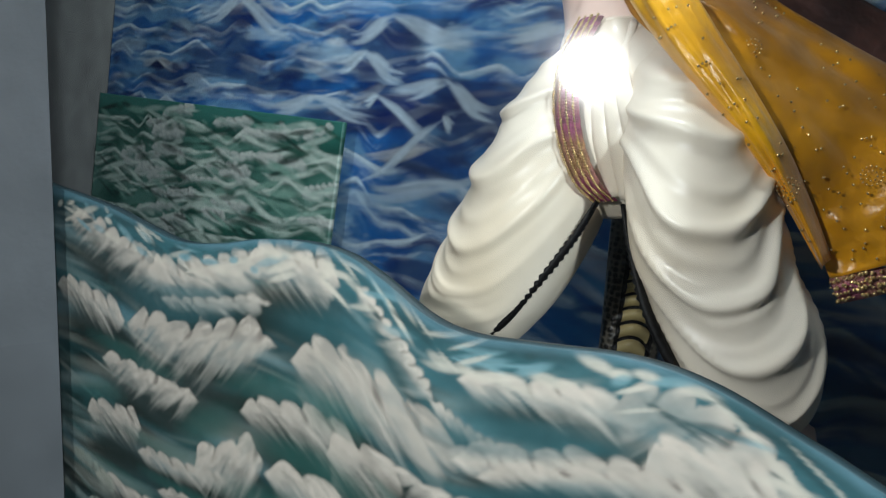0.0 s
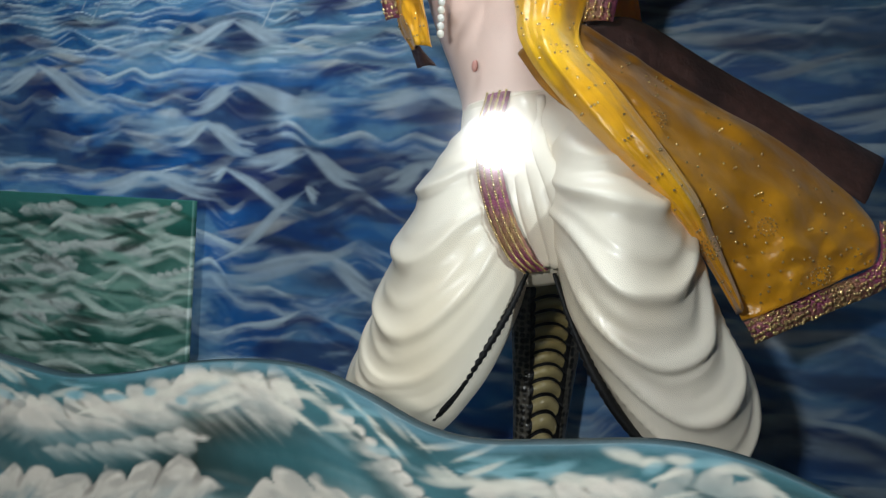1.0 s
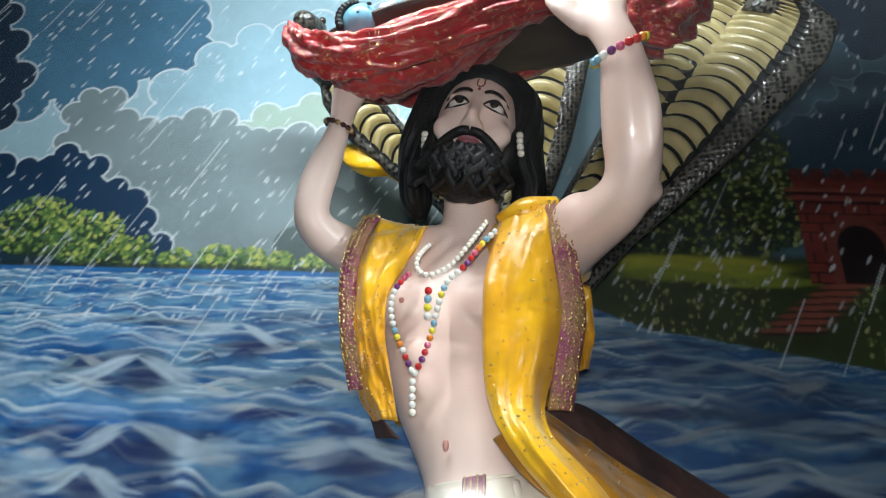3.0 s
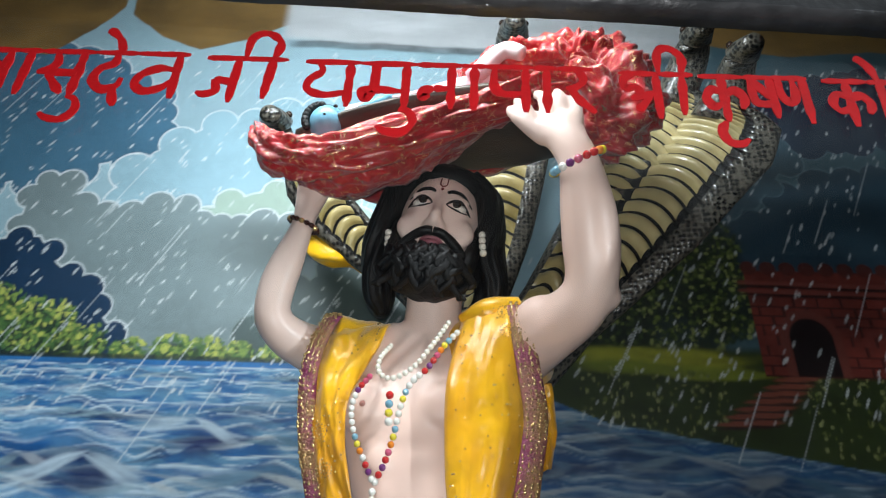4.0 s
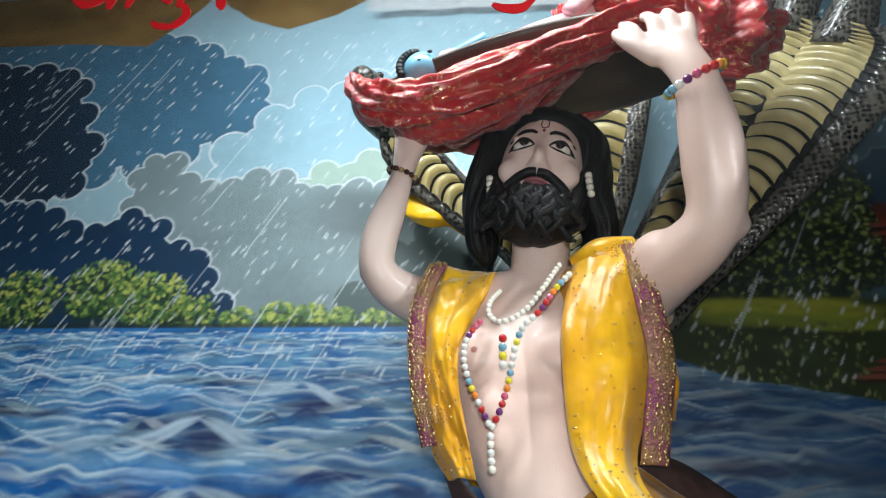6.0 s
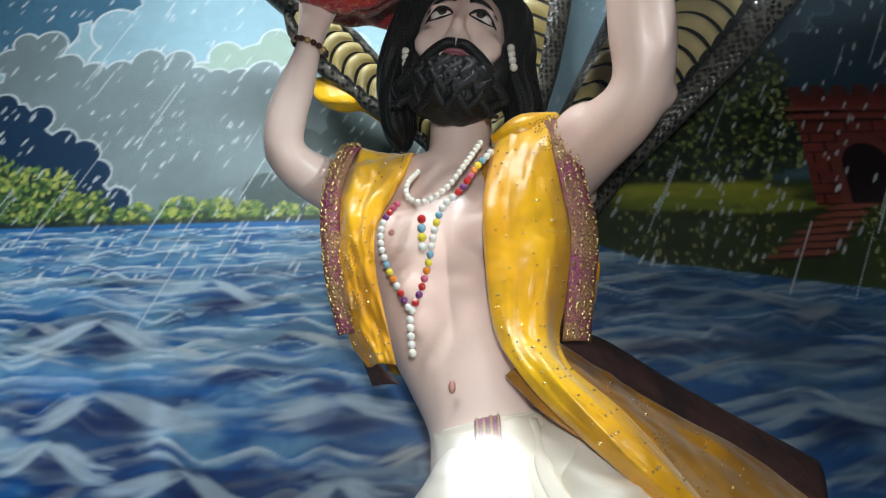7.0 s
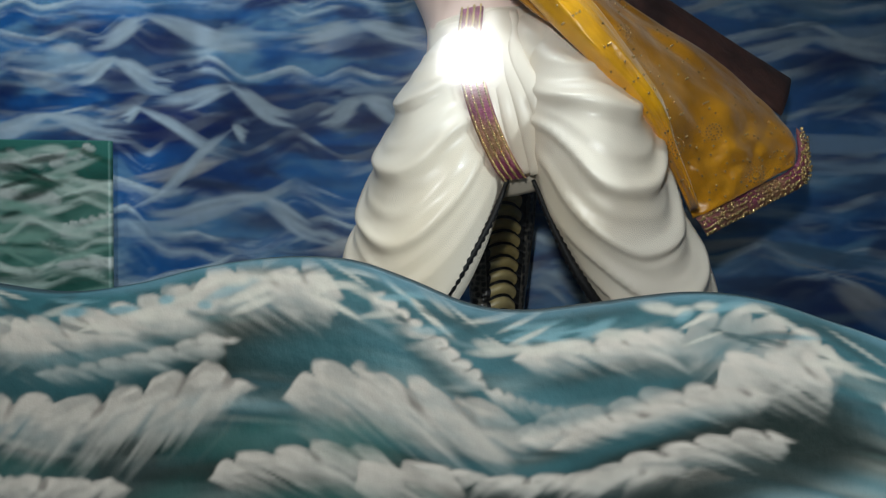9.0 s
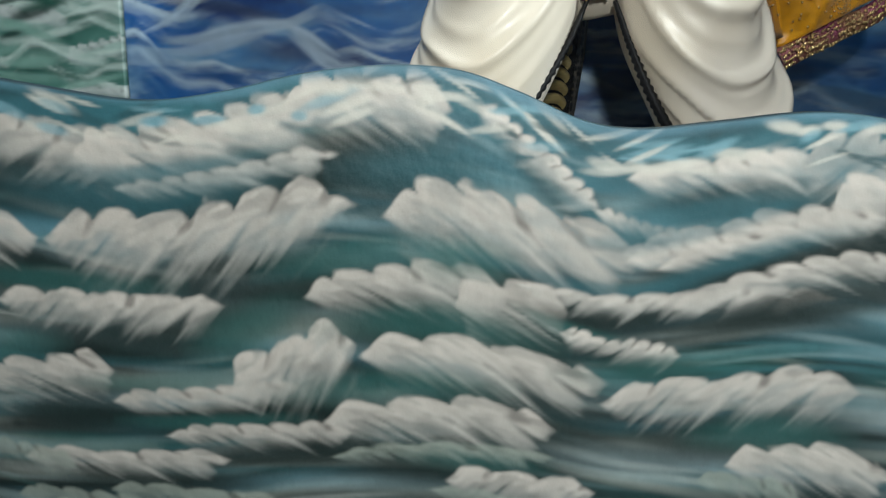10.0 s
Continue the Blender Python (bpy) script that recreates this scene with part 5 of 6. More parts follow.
# ---------------------------------------------------------------- the yellow shawl
def shawl():
    root = tagged(new("shawl"), "yellow satin open shawl with purple and gold braid on the statue", "shawl")
    def crease(k, a):
        return lambda s, t: a * (0.9 * noise.noise(Vector((s * 5, t * 4, k))) + 0.7 * noise.noise(Vector((s * 13 + t * 4, t * 9 - s * 5, k + 3))) + 0.35 * math.sin(9 * t + 5 * math.sin(3 * s + k)))
    g = Geo()
    # panel on the bent-arm side
    lo = [(-0.545, 1.235, 1.80), (-0.592, 1.17, 1.785), (-0.606, 1.13, 1.742), (-0.6, 1.11, 1.66), (-0.585, 1.11, 1.57), (-0.567, 1.12, 1.48), (-0.538, 1.12, 1.435)]
    li = [(-0.47, 1.215, 1.812), (-0.468, 1.13, 1.795), (-0.482, 1.095, 1.735), (-0.522, 1.072, 1.64), (-0.522, 1.07, 1.57), (-0.508, 1.075, 1.5), (-0.493, 1.08, 1.43)]
    g.add(*sheet(lo, li, 60, 22, 0.018, 0.005, crease(1, 0.009)))
    part_a = thing("front_panel", g, YELLOW, parent=root)
    g = Geo()
    ri = [(-0.335, 1.2, 1.83), (-0.33, 1.12, 1.815), (-0.343, 1.085, 1.76), (-0.362, 1.06, 1.66), (-0.363, 1.05, 1.57), (-0.356, 1.035, 1.47), (-0.328, 0.992, 1.395), (-0.262, 0.978, 1.315), (-0.14, 0.998, 1.2), (-0.09, 1.048, 1.14), (-0.036, 1.098, 1.06)]
    ro = [(-0.245, 1.22, 1.845), (-0.225, 1.12, 1.84), (-0.222, 1.065, 1.77), (-0.22, 1.06, 1.68), (-0.222, 1.065, 1.58), (-0.262, 1.06, 1.47), (-0.258, 1.03, 1.41), (-0.205, 0.992, 1.345), (-0.11, 1.005, 1.225), (-0.07, 1.052, 1.158), (-0.028, 1.098, 1.075)]
    g.add(*sheet(ri, ro, 60, 22, 0.03, 0.005, crease(4, 0.012)))
    g.add(*tube([(-0.335, 1.1, 1.795, 0.01, 0.018), (-0.29, 1.08, 1.805, 0.024, 0.02), (-0.235, 1.09, 1.822, 0.016, 0.018)], 20, 16))
    thing("front_panel", g, YELLOW, parent=root)
    # short sleeves over both upper arms
    g = Geo()
    g.add(*tube([(-0.49, 1.205, 1.745, 0.078, 0.078), (-0.545, 1.185, 1.752, 0.072, 0.07), (-0.588, 1.165, 1.765, 0.064, 0.062)], 24, 30, dent=lambda s, w: 0.05 * noise.noise(Vector((s * 5, math.cos(w) * 2, math.sin(w) * 2)))))
    thing("sleeve", g, YELLOW, parent=root)
    g = Geo()
    g.add(*tube([(-0.31, 1.2, 1.75, 0.085, 0.085), (-0.26, 1.16, 1.755, 0.084, 0.082), (-0.222, 1.115, 1.758, 0.08, 0.078)], 24, 30, dent=lambda s, w: 0.06 * noise.noise(Vector((s * 5, math.cos(w) * 2, math.sin(w) * 2 + 4)))))
    thing("sleeve", g, YELLOW, parent=root)
    # back of the shawl
    g = Geo()
    g.add(*sheet([(-0.53, 1.25, 1.8), (-0.58, 1.3, 1.7), (-0.56, 1.3, 1.53), (-0.52, 1.29, 1.46)], [(-0.25, 1.25, 1.82), (-0.23, 1.3, 1.7), (-0.2, 1.32, 1.55), (-0.17, 1.3, 1.42)], 30, 24, -0.03, 0.005, crease(7, 0.01)))
    g.add(*sheet([(-0.23, 1.28, 1.76), (-0.2, 1.3, 1.66), (-0.18, 1.3, 1.57)], [(-0.15, 1.28, 1.74), (-0.14, 1.3, 1.66), (-0.155, 1.3, 1.58)], 20, 10, 0.01, 0.005, crease(8, 0.01)))
    thing("back_panel", g, YELLOW, parent=root)
    # the blown tail
    g = Geo()
    tt = [(-0.264, 1.075, 1.455), (-0.2, 1.1, 1.42), (-0.138, 1.13, 1.383), (0.013, 1.19, 1.308), (0.125, 1.22, 1.23), (0.15, 1.2, 1.18), (0.146, 1.187, 1.14)]
    tb = [(-0.345, 1.03, 1.4), (-0.295, 0.995, 1.34), (-0.215, 0.99, 1.28), (-0.14, 1.01, 1.205), (-0.09, 1.06, 1.145), (-0.055, 1.09, 1.1), (-0.026, 1.11, 1.05)]
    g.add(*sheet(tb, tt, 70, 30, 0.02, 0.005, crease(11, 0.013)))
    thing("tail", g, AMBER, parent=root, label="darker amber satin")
    # folded upper hem of the tail
    g = Geo()
    th = [(-0.265, 1.09, 1.462), (-0.195, 1.14, 1.478), (-0.105, 1.19, 1.436), (0.012, 1.24, 1.378), (0.181, 1.31, 1.302)]
    tl = [(-0.262, 1.085, 1.43), (-0.2, 1.11, 1.412), (-0.138, 1.14, 1.378), (0.013, 1.2, 1.3), (0.14, 1.235, 1.225)]
    g.add(*sheet(th, tl, 50, 10, 0.01, 0.004, crease(13, 0.004)))
    thing("upper_hem", g, HEM_BROWN, parent=root, label="dark brown folded hem")

    # braid: a purple ribbon with rows of gold beads
    def braid(line, across, wide, name):
        ribbon = Geo()
        a = [tuple(np.array(p) + (0, -0.006, 0)) for p in line]
        b = [tuple(np.array(p) + np.array(across) * wide + (0, -0.006, 0)) for p in line]
        ribbon.add(*sheet(a, b, 60, 6, 0.006, 0.003, lambda s, t: 0.002 * math.sin(s * 160)))
        strip = thing(name, ribbon, PURPLE, parent=root, label="purple braid with gold beads")
        beads = Geo()
        pa, pb = spline(a, 90), spline(b, 90)
        rr = random.Random(len(name) + len(line))
        for i in range(90):
            for t in (0.12, 0.35, 0.6, 0.85):
                if rr.random() < 0.86:
                    q = pa[i] * (1 - t) + pb[i] * t + np.array((rr.uniform(-0.002, 0.002), -0.009 - 0.006 * 4 * t * (1 - t), rr.uniform(-0.002, 0.002)))
                    k = rr.uniform(0.0014, 0.003)
                    beads.add(*ball(q, (k, k, k), n=3, around=5))
        tagged(thing("bead_rows", beads, GOLD, parent=strip), kind="stuff")
    braid([(-0.585, 1.17, 1.815), (-0.588, 1.12, 1.795), (-0.604, 1.098, 1.735), (-0.612, 1.095, 1.67), (-0.602, 1.1, 1.57), (-0.58, 1.11, 1.48)], (1, 0.0, 0.1), 0.03, "braid")
    braid([(-0.25, 1.13, 1.838), (-0.258, 1.06, 1.8), (-0.254, 1.04, 1.735), (-0.246, 1.04, 1.675), (-0.238, 1.045, 1.6), (-0.25, 1.055, 1.52), (-0.262, 1.06, 1.45)], (1, 0.12, 0), 0.04, "braid")
    braid([(0.15, 1.2, 1.2), (0.146, 1.187, 1.14), (0.078, 1.155, 1.102), (0.02, 1.13, 1.073), (-0.026, 1.105, 1.05)], (0.5, 0.0, -0.75), 0.036, "end_braid")
    g = Geo()
    g.add(*sheet([(-0.572, 1.13, 1.53), (-0.553, 1.13, 1.465), (-0.532, 1.13, 1.41)], [(-0.55, 1.105, 1.5), (-0.525, 1.1, 1.445), (-0.488, 1.095, 1.405)], 30, 10, 0.006, 0.004, crease(15, 0.004)))
    thing("lower_hem", g, HEM_BROWN, parent=root, label="dark brown turned hem")
    # stitched gold rosettes and scattered sequins
    rr = random.Random(9)
    seq = Geo()
    def on(edge_a, edge_b, n, bulge):
        pa, pb = spline(edge_a, 60), spline(edge_b, 60)
        for _ in range(n):
            i, t = rr.randrange(8, 58), rr.uniform(0.06, 0.94)
            q = pa[i] * (1 - t) + pb[i] * t + np.array((0, -bulge * 4 * t * (1 - t) - 0.006, 0))
            seq.add(*ball(q, (0.0018, 0.0016, 0.0018), n=3, around=6))
        for _ in range(max(3, n // 45)):
            i, t = rr.randrange(10, 56), rr.uniform(0.3, 0.7)
            c = pa[i] * (1 - t) + pb[i] * t + np.array((0, -bulge * 4 * t * (1 - t) - 0.007, 0))
            for rad, cnt in ((0.006, 8), (0.0115, 14)):
                for k in range(cnt):
                    w = 6.283 * k / cnt
                    seq.add(*ball(c + np.array((math.cos(w) * rad, 0, math.sin(w) * rad)), (0.0014, 0.0016, 0.0014), n=3, around=5))
    on(lo, li, 80, 0.018)
    on(ri, ro, 130, 0.03)
    on(tb, tt, 150, 0.02)
    tagged(thing("sequins", seq, GOLD, parent=root), kind="stuff")
    # gold waist braid of the dhoti cloth that hangs between the legs
    belt = Geo()
    bl = [(-0.388, 1.035, 1.345), (-0.388, 1.0, 1.29), (-0.38, 0.982, 1.23), (-0.36, 0.978, 1.17), (-0.335, 0.995, 1.12), (-0.318, 1.03, 1.098)]
    br = [(x + 0.034, y, z + 0.006) for x, y, z in bl]
    belt.add(*sheet(bl, br, 50, 7, 0.006, 0.004, lambda s, t: 0.0015 * math.sin(s * 120)))
    sash = thing("sash", belt, PURPLE, "narrow purple and gold sash hanging over the white dhoti", "sash")
    beads = Geo()
    pa, pb = spline(bl, 80), spline(br, 80)
    for i in range(80):
        for t in (0.1, 0.35, 0.62, 0.9):
            k = rr.uniform(0.0014, 0.0026)
            beads.add(*ball(pa[i] * (1 - t) + pb[i] * t + np.array((0, -0.009, 0)), (k, k, k), n=3, around=5))
    tagged(thing("bead_rows", beads, GOLD, parent=sash), kind="stuff")


shawl()


# ---------------------------------------------------------------- beads
BEAD_TONES = [material("bead_" + n, lin(*c), rough=0.15, vary=0.05, coat=0.5) for n, c in (("white", (225, 222, 215)), ("red", (190, 40, 40)), ("orange", (225, 130, 40)), ("yellow", (225, 205, 60)), ("blue", (120, 165, 185)), ("violet", (110, 50, 110)), ("rose", (200, 90, 120)))]
BEAD_DATA = {}


def bead_mesh(tone, r):
    key = (tone.name, round(r, 4))
    if key not in BEAD_DATA:
        BEAD_DATA[key] = Geo().add(*ball((0, 0, 0), (r, r, r), n=6, around=9)).mesh("bead", [tone])
    return BEAD_DATA[key]


def string(root, points, r, tones, gap=2.05):
    p = spline(points, 400)
    run, last = 0.0, p[0]
    k = 0
    for q in p:
        run += np.linalg.norm(q - last)
        last = q
        if run >= r * gap:
            run = 0.0
            b = new("bead", bead_mesh(tones[k % len(tones)], r))
            b.parent, b.location = root, q
            k += 1


W, RD, OR, YE, BL, VI, RO = BEAD_TONES
neck = tagged(new("pearl_necklace"), "short string of white pearls round the neck", "necklace")
string(neck, [(-0.457, 1.095, 1.745), (-0.474, 1.062, 1.705), (-0.474, 1.052, 1.677), (-0.452, 1.044, 1.663), (-0.418, 1.043, 1.682), (-0.388, 1.046, 1.722), (-0.356, 1.07, 1.782)], 0.005, [PEARL])
garland = tagged(new("bead_garland"), "long string of coloured and white beads with a hanging end", "necklace")
string(garland, [(-0.338, 1.07, 1.765), (-0.368, 1.055, 1.725), (-0.394, 1.045, 1.682), (-0.42, 1.042, 1.655), (-0.434, 1.045, 1.62), (-0.444, 1.052, 1.57), (-0.456, 1.058, 1.53), (-0.47, 1.065, 1.502)], 0.0058, [W, W, BL, YE, OR, RO, RD, VI, RD, W, W, W, BL, YE, W])
string(garland, [(-0.486, 1.08, 1.685), (-0.508, 1.06, 1.645), (-0.514, 1.055, 1.61), (-0.505, 1.055, 1.57), (-0.486, 1.06, 1.53), (-0.472, 1.064, 1.502)], 0.0055, [RO, RO, RD, VI, W, W, W, W, W, W, BL, YE, OR, W, RD, VI, W])
string(garland, [(-0.452, 1.04, 1.648), (-0.453, 1.042, 1.62), (-0.452, 1.045, 1.59)], 0.0068, [RD, BL, YE, W])
string(garland, [(-0.472, 1.06, 1.5), (-0.47, 1.055, 1.46), (-0.467, 1.05, 1.43)], 0.006, [W, PEARL, W])
for x in (-0.478, -0.3):
    ear = tagged(new("earring"), "hanging earring of white pearls", "earring", "pair of earrings")
    string(ear, [(x, 1.08, 1.975), (x, 1.075, 1.945), (x + 0.002, 1.075, 1.915)], 0.0072, [PEARL], 1.9)


def bracelet(centre, axis, radius, tones, label):
    root = tagged(new("bracelet"), label, "bracelet")
    a = Vector(axis).normalized()
    u = a.orthogonal().normalized()
    v = a.cross(u)
    c = Vector(centre)
    n = int(6.283 * radius / (2 * min(0.0072, radius * 0.19) * 0.95))
    for k in range(n):
        w = 6.283 * k / n
        b = new("bead", bead_mesh(tones[k % len(tones)], min(0.0072, radius * 0.19)))
        b.parent, b.location = root, c + (u * math.cos(w) + v * math.sin(w)) * radius
    return root


bracelet((-0.16, 0.85, 1.968), (-0.033, -0.03, 0.06), 0.043, [VI, RO, RD, RD, OR, YE, YE, BL, BL, W], "bracelet of rainbow-coloured round beads on the wrist")
DARK_BEAD = material("dark_bead", lin(60, 30, 26), rough=0.2, vary=0.3, per_object=0.3)
bracelet((-0.637, 1.061, 1.963), (0.02, -0.01, 0.05), 0.0285, [DARK_BEAD, DARK_BEAD, GOLD], "bracelet of small dark brown beads on the wrist")


# ---------------------------------------------------------------- the many-headed serpent behind
def serpent():
    g = Geo()

    def hood(axis, width, flip=0.0, belly=0.62, heads=True):
        """A spread hood along an axis of (x, y, z) rows; the pale ridged belly faces the viewer."""
        m = 40
        c = spline(axis, 200)
        length = float(np.sum(np.linalg.norm(np.diff(c, axis=0), axis=1)))
        plates = max(4, round(length / 0.034))
        rows = np.array([0.0, 0.1, 0.22, 0.38, 0.55, 0.7, 0.8, 0.88, 0.94])
        level = np.array([-0.4, -0.1, 0.5, 0.85, 1.0, 0.95, 0.7, 0.0, -0.5])
        n = plates * len(rows)

        def along(s):
            s = min(max(s, 0.0), 1.0) * 199
            i = min(int(s), 198)
            return c[i] + (c[i + 1] - c[i]) * (s - i)
        verts, mats = [], []
        for i in range(n):
            s0 = (i // len(rows) + rows[i % len(rows)]) / plates
            for j in range(m):
                q = 2 * math.pi * j / m
                x, y = math.cos(q), math.sin(q)
                front = y > 0
                s = s0 - (0.5 * min(1.3, (x / belly) ** 2) / plates if front else 0)
                mid = along(s)
                d = along(s + 0.01) - along(s - 0.01)
                d /= np.linalg.norm(d)
                f = np.array((math.sin(flip), -math.cos(flip), 0.0))
                f -= d * (f @ d)
                f /= np.linalg.norm(f)
                a = np.cross(f, d)
                w = width * np.interp(s, [0, 0.2, 0.45, 0.7, 0.88, 1], [0.36, 0.46, 0.8, 1.0, 0.86, 0.4])
                deep = 0.032 * (0.6 + 0.4 * (1 - s)) * (abs(y) ** 0.8)
                if front and abs(x) < belly:
                    deep = 0.026 + 0.01 * level[i % len(rows)] - 0.014 * (x / belly) ** 2
                verts.append(mid + a * x * w + f * (deep if front else -deep))
        faces = grid_faces(n, m, True)
        for k in range(len(faces)):
            i, j = divmod(k, m)
            x = math.cos(2 * math.pi * (j + 0.5) / m)
            if 0 <= j < m / 2 and abs(x) < belly:
                mats.append(1 if i % len(rows) in (0, 7, 8) else 0)
            elif 0 <= j < m / 2 and abs(x) < belly + 0.06:
                mats.append(1)
            else:
                mats.append(2)
        g.add(verts, faces, mats)
        if heads:
            e = c[-1]
            d = c[-1] - c[-6]
            d /= np.linalg.norm(d)
            tip = e + d * 0.05
            g.add(*tube([(*(e - d * 0.05), width * 0.42, 0.04), (*tip, 0.045, 0.035), (tip[0], tip[1] - 0.06, tip[2] + 0.02, 0.04, 0.03), (tip[0], tip[1] - 0.12, tip[2] + 0.0, 0.022, 0.02)], 20, 18), 2)
            for sx in (-0.03, 0.03):
                g.add(*ball((tip[0] + sx, tip[1] - 0.075, tip[2] + 0.035), (0.009, 0.009, 0.009), n=6, around=8), 3)

    # trunk rising between the legs and behind the back
    hood([(-0.34, 1.34, 0.3), (-0.33, 1.34, 0.8), (-0.33, 1.36, 1.1), (-0.34, 1.38, 1.5), (-0.33, 1.38, 1.8)], 0.095, 0.5, 0.5, False)
    hood([(-0.3, 1.4, 1.65), (-0.12, 1.38, 1.88), (0.01, 1.31, 2.03), (0.12, 1.25, 2.165), (0.215, 1.22, 2.29), (0.265, 1.2, 2.36), (0.28, 1.17, 2.4)], 0.16, -0.45, 0.5)
    hood([(-0.3, 1.42, 1.75), (-0.14, 1.39, 1.98), (-0.01, 1.32, 2.16), (0.09, 1.27, 2.3), (0.17, 1.24, 2.42), (0.195, 1.2, 2.48)], 0.112, -0.3, 0.58)
    hood([(-0.33, 1.42, 1.8), (-0.275, 1.42, 2.0), (-0.24, 1.39, 2.2), (-0.215, 1.34, 2.42), (-0.21, 1.28, 2.58)], 0.115, -0.35, 0.58)
    hood([(-0.36, 1.42, 1.85), (-0.45, 1.4, 2.0), (-0.56, 1.36, 2.09), (-0.66, 1.32, 2.18), (-0.74, 1.28, 2.27)], 0.066, 0.1)
    return thing("serpent_statue", g, [BELLY, BLACK, SCALES, IRIS], "painted statue of a many-hooded cobra with cream belly plates", "statue")


serpent()


# ---------------------------------------------------------------- the tray, its cloth and the doll
def tray():
    root = tagged(new("tray"), "long dark wooden tray with a raised rim held overhead", "tray")
    g = Geo()
    n, m = 40, 20
    rows = []
    for i in range(n):
        s = i / (n - 1)
        x = -0.66 + 0.66 * s
        z = 2.112 + 0.12 * s
        w = 0.135 * math.sin(math.pi * (0.08 + 0.84 * s)) ** 0.5
        for j in range(m):
            a = math.pi * j / (m - 1)
            rows.append((x, 1.05 - w * math.cos(a), z - 0.03 * math.sin(a) + 0.015))
    inner = [(x * 0.97 - 0.01, 1.05 + (y - 1.05) * 0.93, z + 0.012) for x, y, z in rows]
    f = grid_faces(n, m)
    g.add(rows + inner, f + [tuple(q + n * m for q in reversed(p)) for p in f] + [(i * m, (i + 1) * m, (i + 1) * m + n * m, i * m + n * m) for i in range(n - 1)] + [((i + 1) * m - 1, (i + 2) * m - 1, (i + 2) * m - 1 + n * m, (i + 1) * m - 1 + n * m) for i in range(n - 1)])
    thing("basin", g, TRAY_WOOD, parent=root)
    return root


tray()


def tray_cloth():
    root = tagged(new("red_cloth"), "crumpled red brocade cloth wrapped over the tray's rim", "cloth")
    def crumple(k, a):
        return lambda s, w: 0.35 * a * math.sin(9 * w + 6 * math.sin(5 * s + k)) + 0.3 * a * abs(noise.noise(Vector((s * 16, math.cos(w) * 9, math.sin(w) * 9 + k)))) + a * noise.noise(Vector((s * 11, math.cos(w) * 2.2 + k, math.sin(w) * 2.2))) + 0.6 * a * noise.noise(Vector((s * 30, math.cos(w) * 5, math.sin(w) * 5 + k))) + 0.4 * a * math.sin(5 * w + 9 * s)
    g = Geo()
    g.add(*tube([(-0.722, 0.955, 2.105, 0.012, 0.016), (-0.708, 0.95, 2.075, 0.022, 0.024), (-0.676, 0.945, 2.043, 0.032, 0.034), (-0.632, 0.94, 2.03, 0.036, 0.036), (-0.571, 0.94, 2.038, 0.036, 0.036), (-0.449, 0.94, 2.084, 0.034, 0.036), (-0.321, 0.94, 2.145, 0.033, 0.036), (-0.244, 0.945, 2.187, 0.032, 0.036), (-0.163, 0.955, 2.225, 0.03, 0.036), (-0.06, 0.98, 2.22, 0.03, 0.036)], 170, 64, dent=crumple(1, 0.3)))
    thing("front_roll", g, RED_CLOTH, parent=root)
    g = Geo()
    g.add(*tube([(-0.1, 1.0, 2.12, 0.05, 0.06), (-0.06, 0.98, 2.2, 0.085, 0.08), (-0.07, 1.0, 2.29, 0.08, 0.08), (-0.12, 1.02, 2.36, 0.05, 0.06)], 80, 64, dent=crumple(5, 0.4)))
    g.add(*tube([(-0.34, 1.05, 2.3, 0.03, 0.05), (-0.25, 1.04, 2.33, 0.05, 0.06), (-0.16, 1.03, 2.36, 0.05, 0.06), (-0.05, 1.03, 2.32, 0.05, 0.06), (0.02, 1.03, 2.26, 0.03, 0.05)], 90, 64, dent=crumple(8, 0.4)))
    thing("bundle", g, RED_CLOTH, parent=root)
    g = Geo()
    g.add(*sheet([(-0.68, 0.96, 2.07), (-0.5, 0.95, 2.085), (-0.3, 0.95, 2.165), (-0.1, 0.98, 2.235)], [(-0.62, 1.16, 2.1), (-0.48, 1.2, 2.12), (-0.3, 1.2, 2.19), (-0.1, 1.18, 2.25)], 50, 24, 0.0, 0.006, lambda s, t: 0.02 * noise.noise(Vector((s * 9, t * 5, 2))), (0, 0, 1)))
    thing("lining", g, RED_CLOTH, parent=root)
    # the part that hangs under the basin
    g = Geo()
    g.add(*tube([(-0.655, 1.0, 2.055, 0.012, 0.03), (-0.62, 1.0, 2.045, 0.024, 0.05), (-0.547, 1.0, 2.048, 0.034, 0.06), (-0.451, 1.0, 2.085, 0.03, 0.06), (-0.386, 1.0, 2.118, 0.018, 0.04), (-0.34, 1.0, 2.14, 0.008, 0.02)], 90, 48, dent=crumple(3, 0.3)))
    thing("underfold", g, RED_CLOTH, parent=root)


tray_cloth()


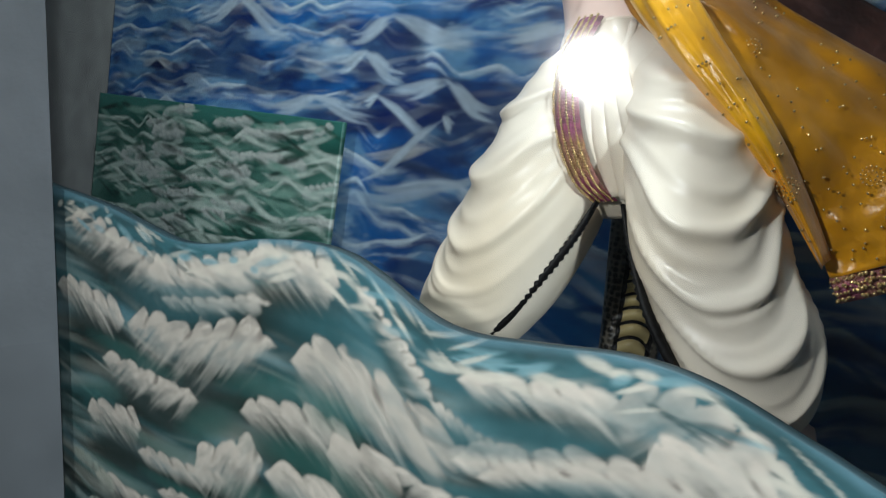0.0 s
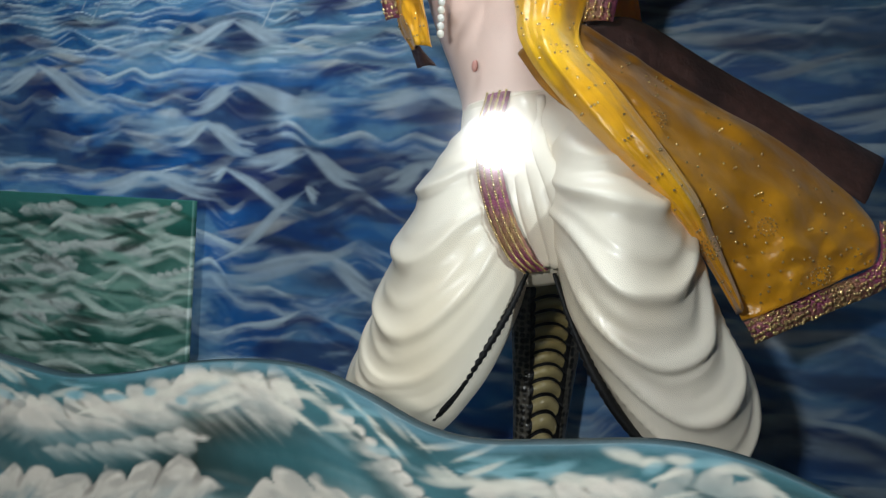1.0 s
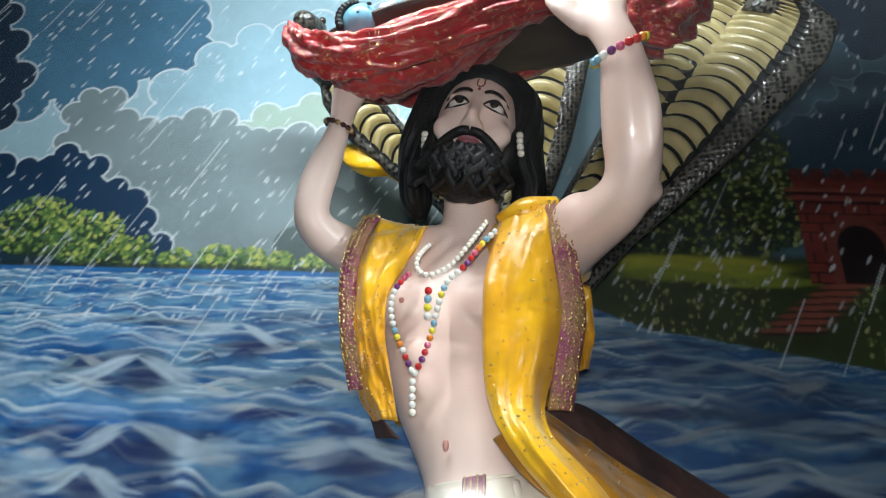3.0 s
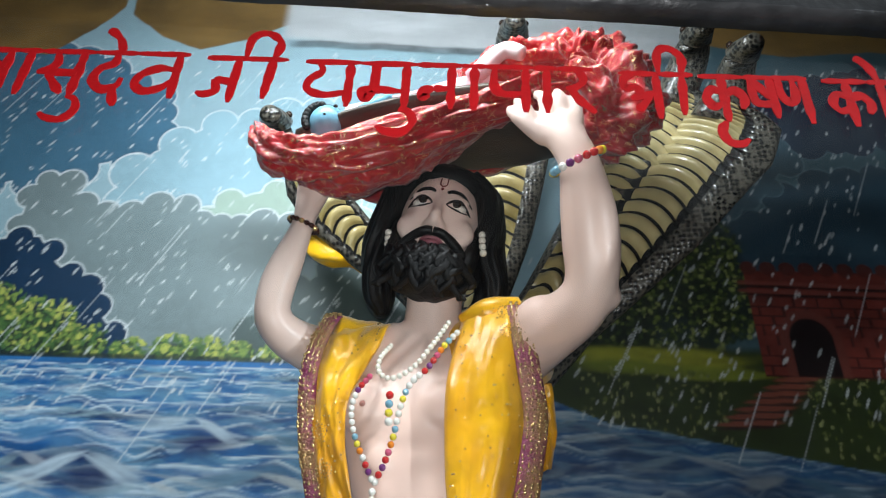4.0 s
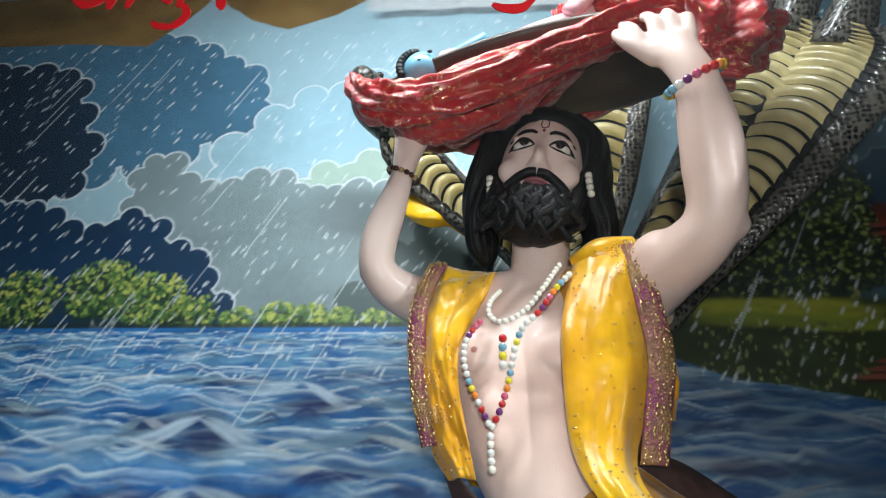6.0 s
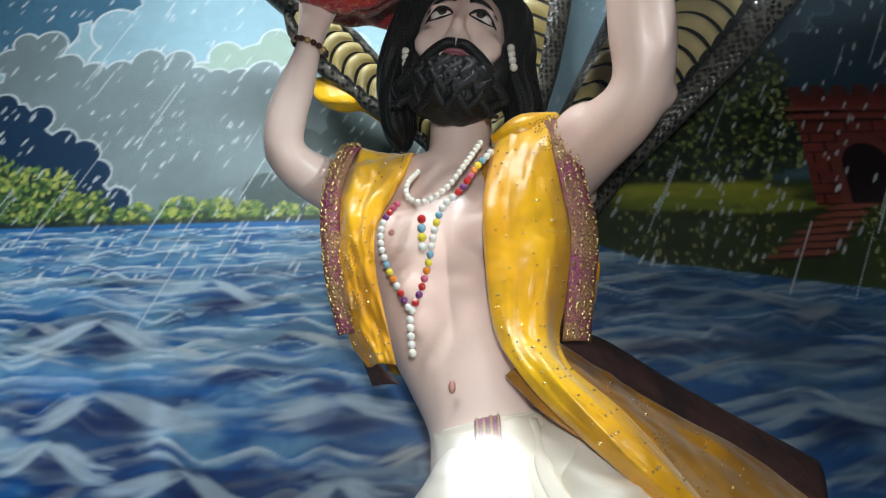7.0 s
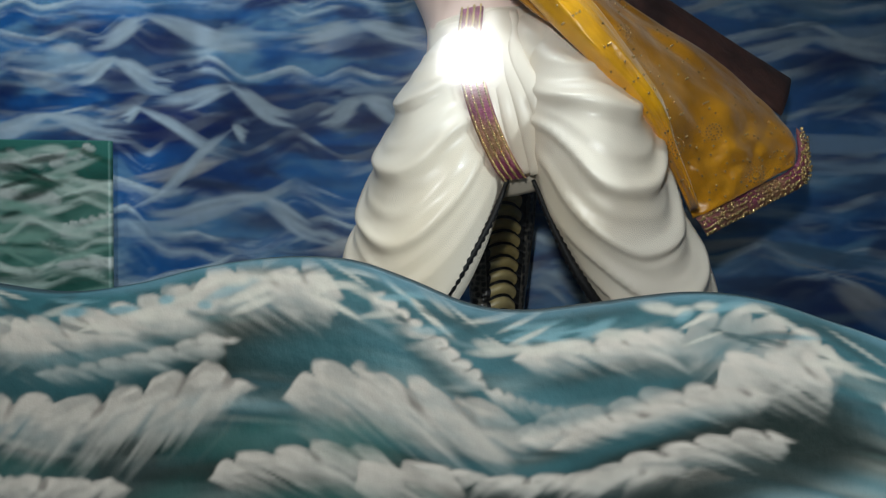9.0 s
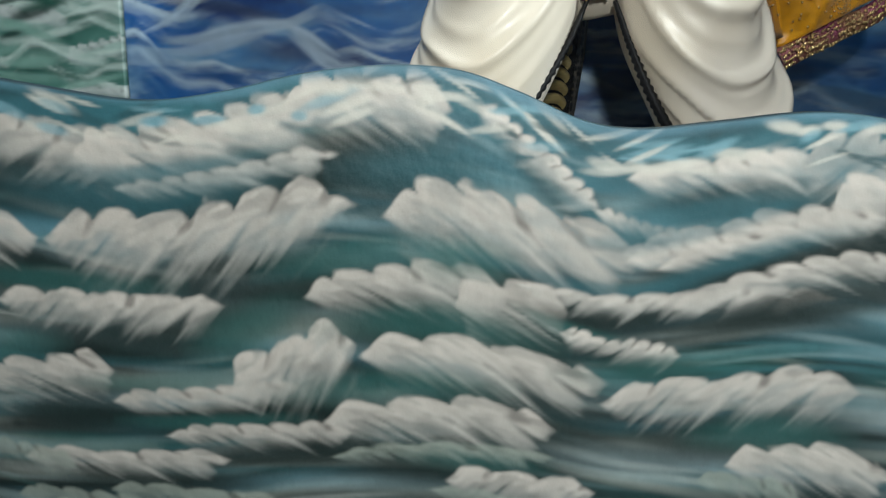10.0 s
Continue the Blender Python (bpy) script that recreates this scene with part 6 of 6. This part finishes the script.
def doll():
    g = Geo()
    g.add(*ball((-0.575, 0.99, 2.185), (0.036, 0.036, 0.033), (0, -30, 0), 14, 20), 0)
    g.add(*ball((-0.583, 1.004, 2.195), (0.04, 0.036, 0.036), (0, -30, 0), 12, 20, lambda q: 0.08 * math.sin(9 * q.x) * math.sin(8 * q.z)), 1)
    for k in range(9):
        a = -0.6 + k * 0.28
        g.add(*ball((-0.588 - 0.026 * math.cos(a), 0.972, 2.185 + 0.034 * math.sin(a) - 0.004), (0.008, 0.008, 0.008), n=6, around=8), 1)
    g.add(*tube([(-0.54, 1.0, 2.2, 0.03, 0.03), (-0.49, 1.02, 2.215, 0.04, 0.04), (-0.42, 1.03, 2.235, 0.044, 0.04), (-0.34, 1.03, 2.27, 0.036, 0.036), (-0.25, 1.02, 2.3, 0.024, 0.024)], 26, 18), 2)
    g.add(*tube([(-0.51, 0.975, 2.2, 0.014, 0.014), (-0.48, 0.958, 2.2, 0.013, 0.013), (-0.455, 0.955, 2.215, 0.011, 0.011)], 12, 10), 0)
    g.add(*tube([(-0.3, 0.99, 2.28, 0.02, 0.02), (-0.24, 0.97, 2.33, 0.018, 0.018), (-0.2, 0.96, 2.31, 0.014, 0.016)], 12, 10), 2)
    for sx in (-0.013, 0.013):
        g.add(*ball((-0.566 + sx * 0.7, 0.957, 2.19 + sx * 0.8), (0.005, 0.003, 0.0035), n=6, around=8), 1)
    g.v = [(x - 0.025, y - 0.012, z - 0.045 + 0.12 * max(0.0, x + 0.55)) for x, y, z in g.v]
    return thing("doll", g, [CHEEK, BLACK, material("rose_doll_cloth", lin(232, 214, 214), rough=0.5, vary=0.12, scale=40, second=lin(220, 150, 160))], "small pale-blue doll lying on the red cloth in the tray", "doll")


doll()


def cloth_end():
    g = Geo()
    g.add(*tube([(-0.55, 1.42, 2.05, 0.012, 0.012), (-0.58, 1.38, 2.075, 0.03, 0.016), (-0.622, 1.36, 2.084, 0.048, 0.02), (-0.668, 1.36, 2.1, 0.044, 0.018), (-0.695, 1.365, 2.112, 0.012, 0.01)], 40, 26, dent=lambda s, w: 0.1 * math.sin(5 * w + 7 * s) + 0.08 * noise.noise(Vector((s * 6, math.cos(w) * 2, math.sin(w) * 2)))))
    return thing("yellow_cloth_end", g, YELLOW, "crumpled end of yellow cloth hanging behind the tray", "cloth")


cloth_end()
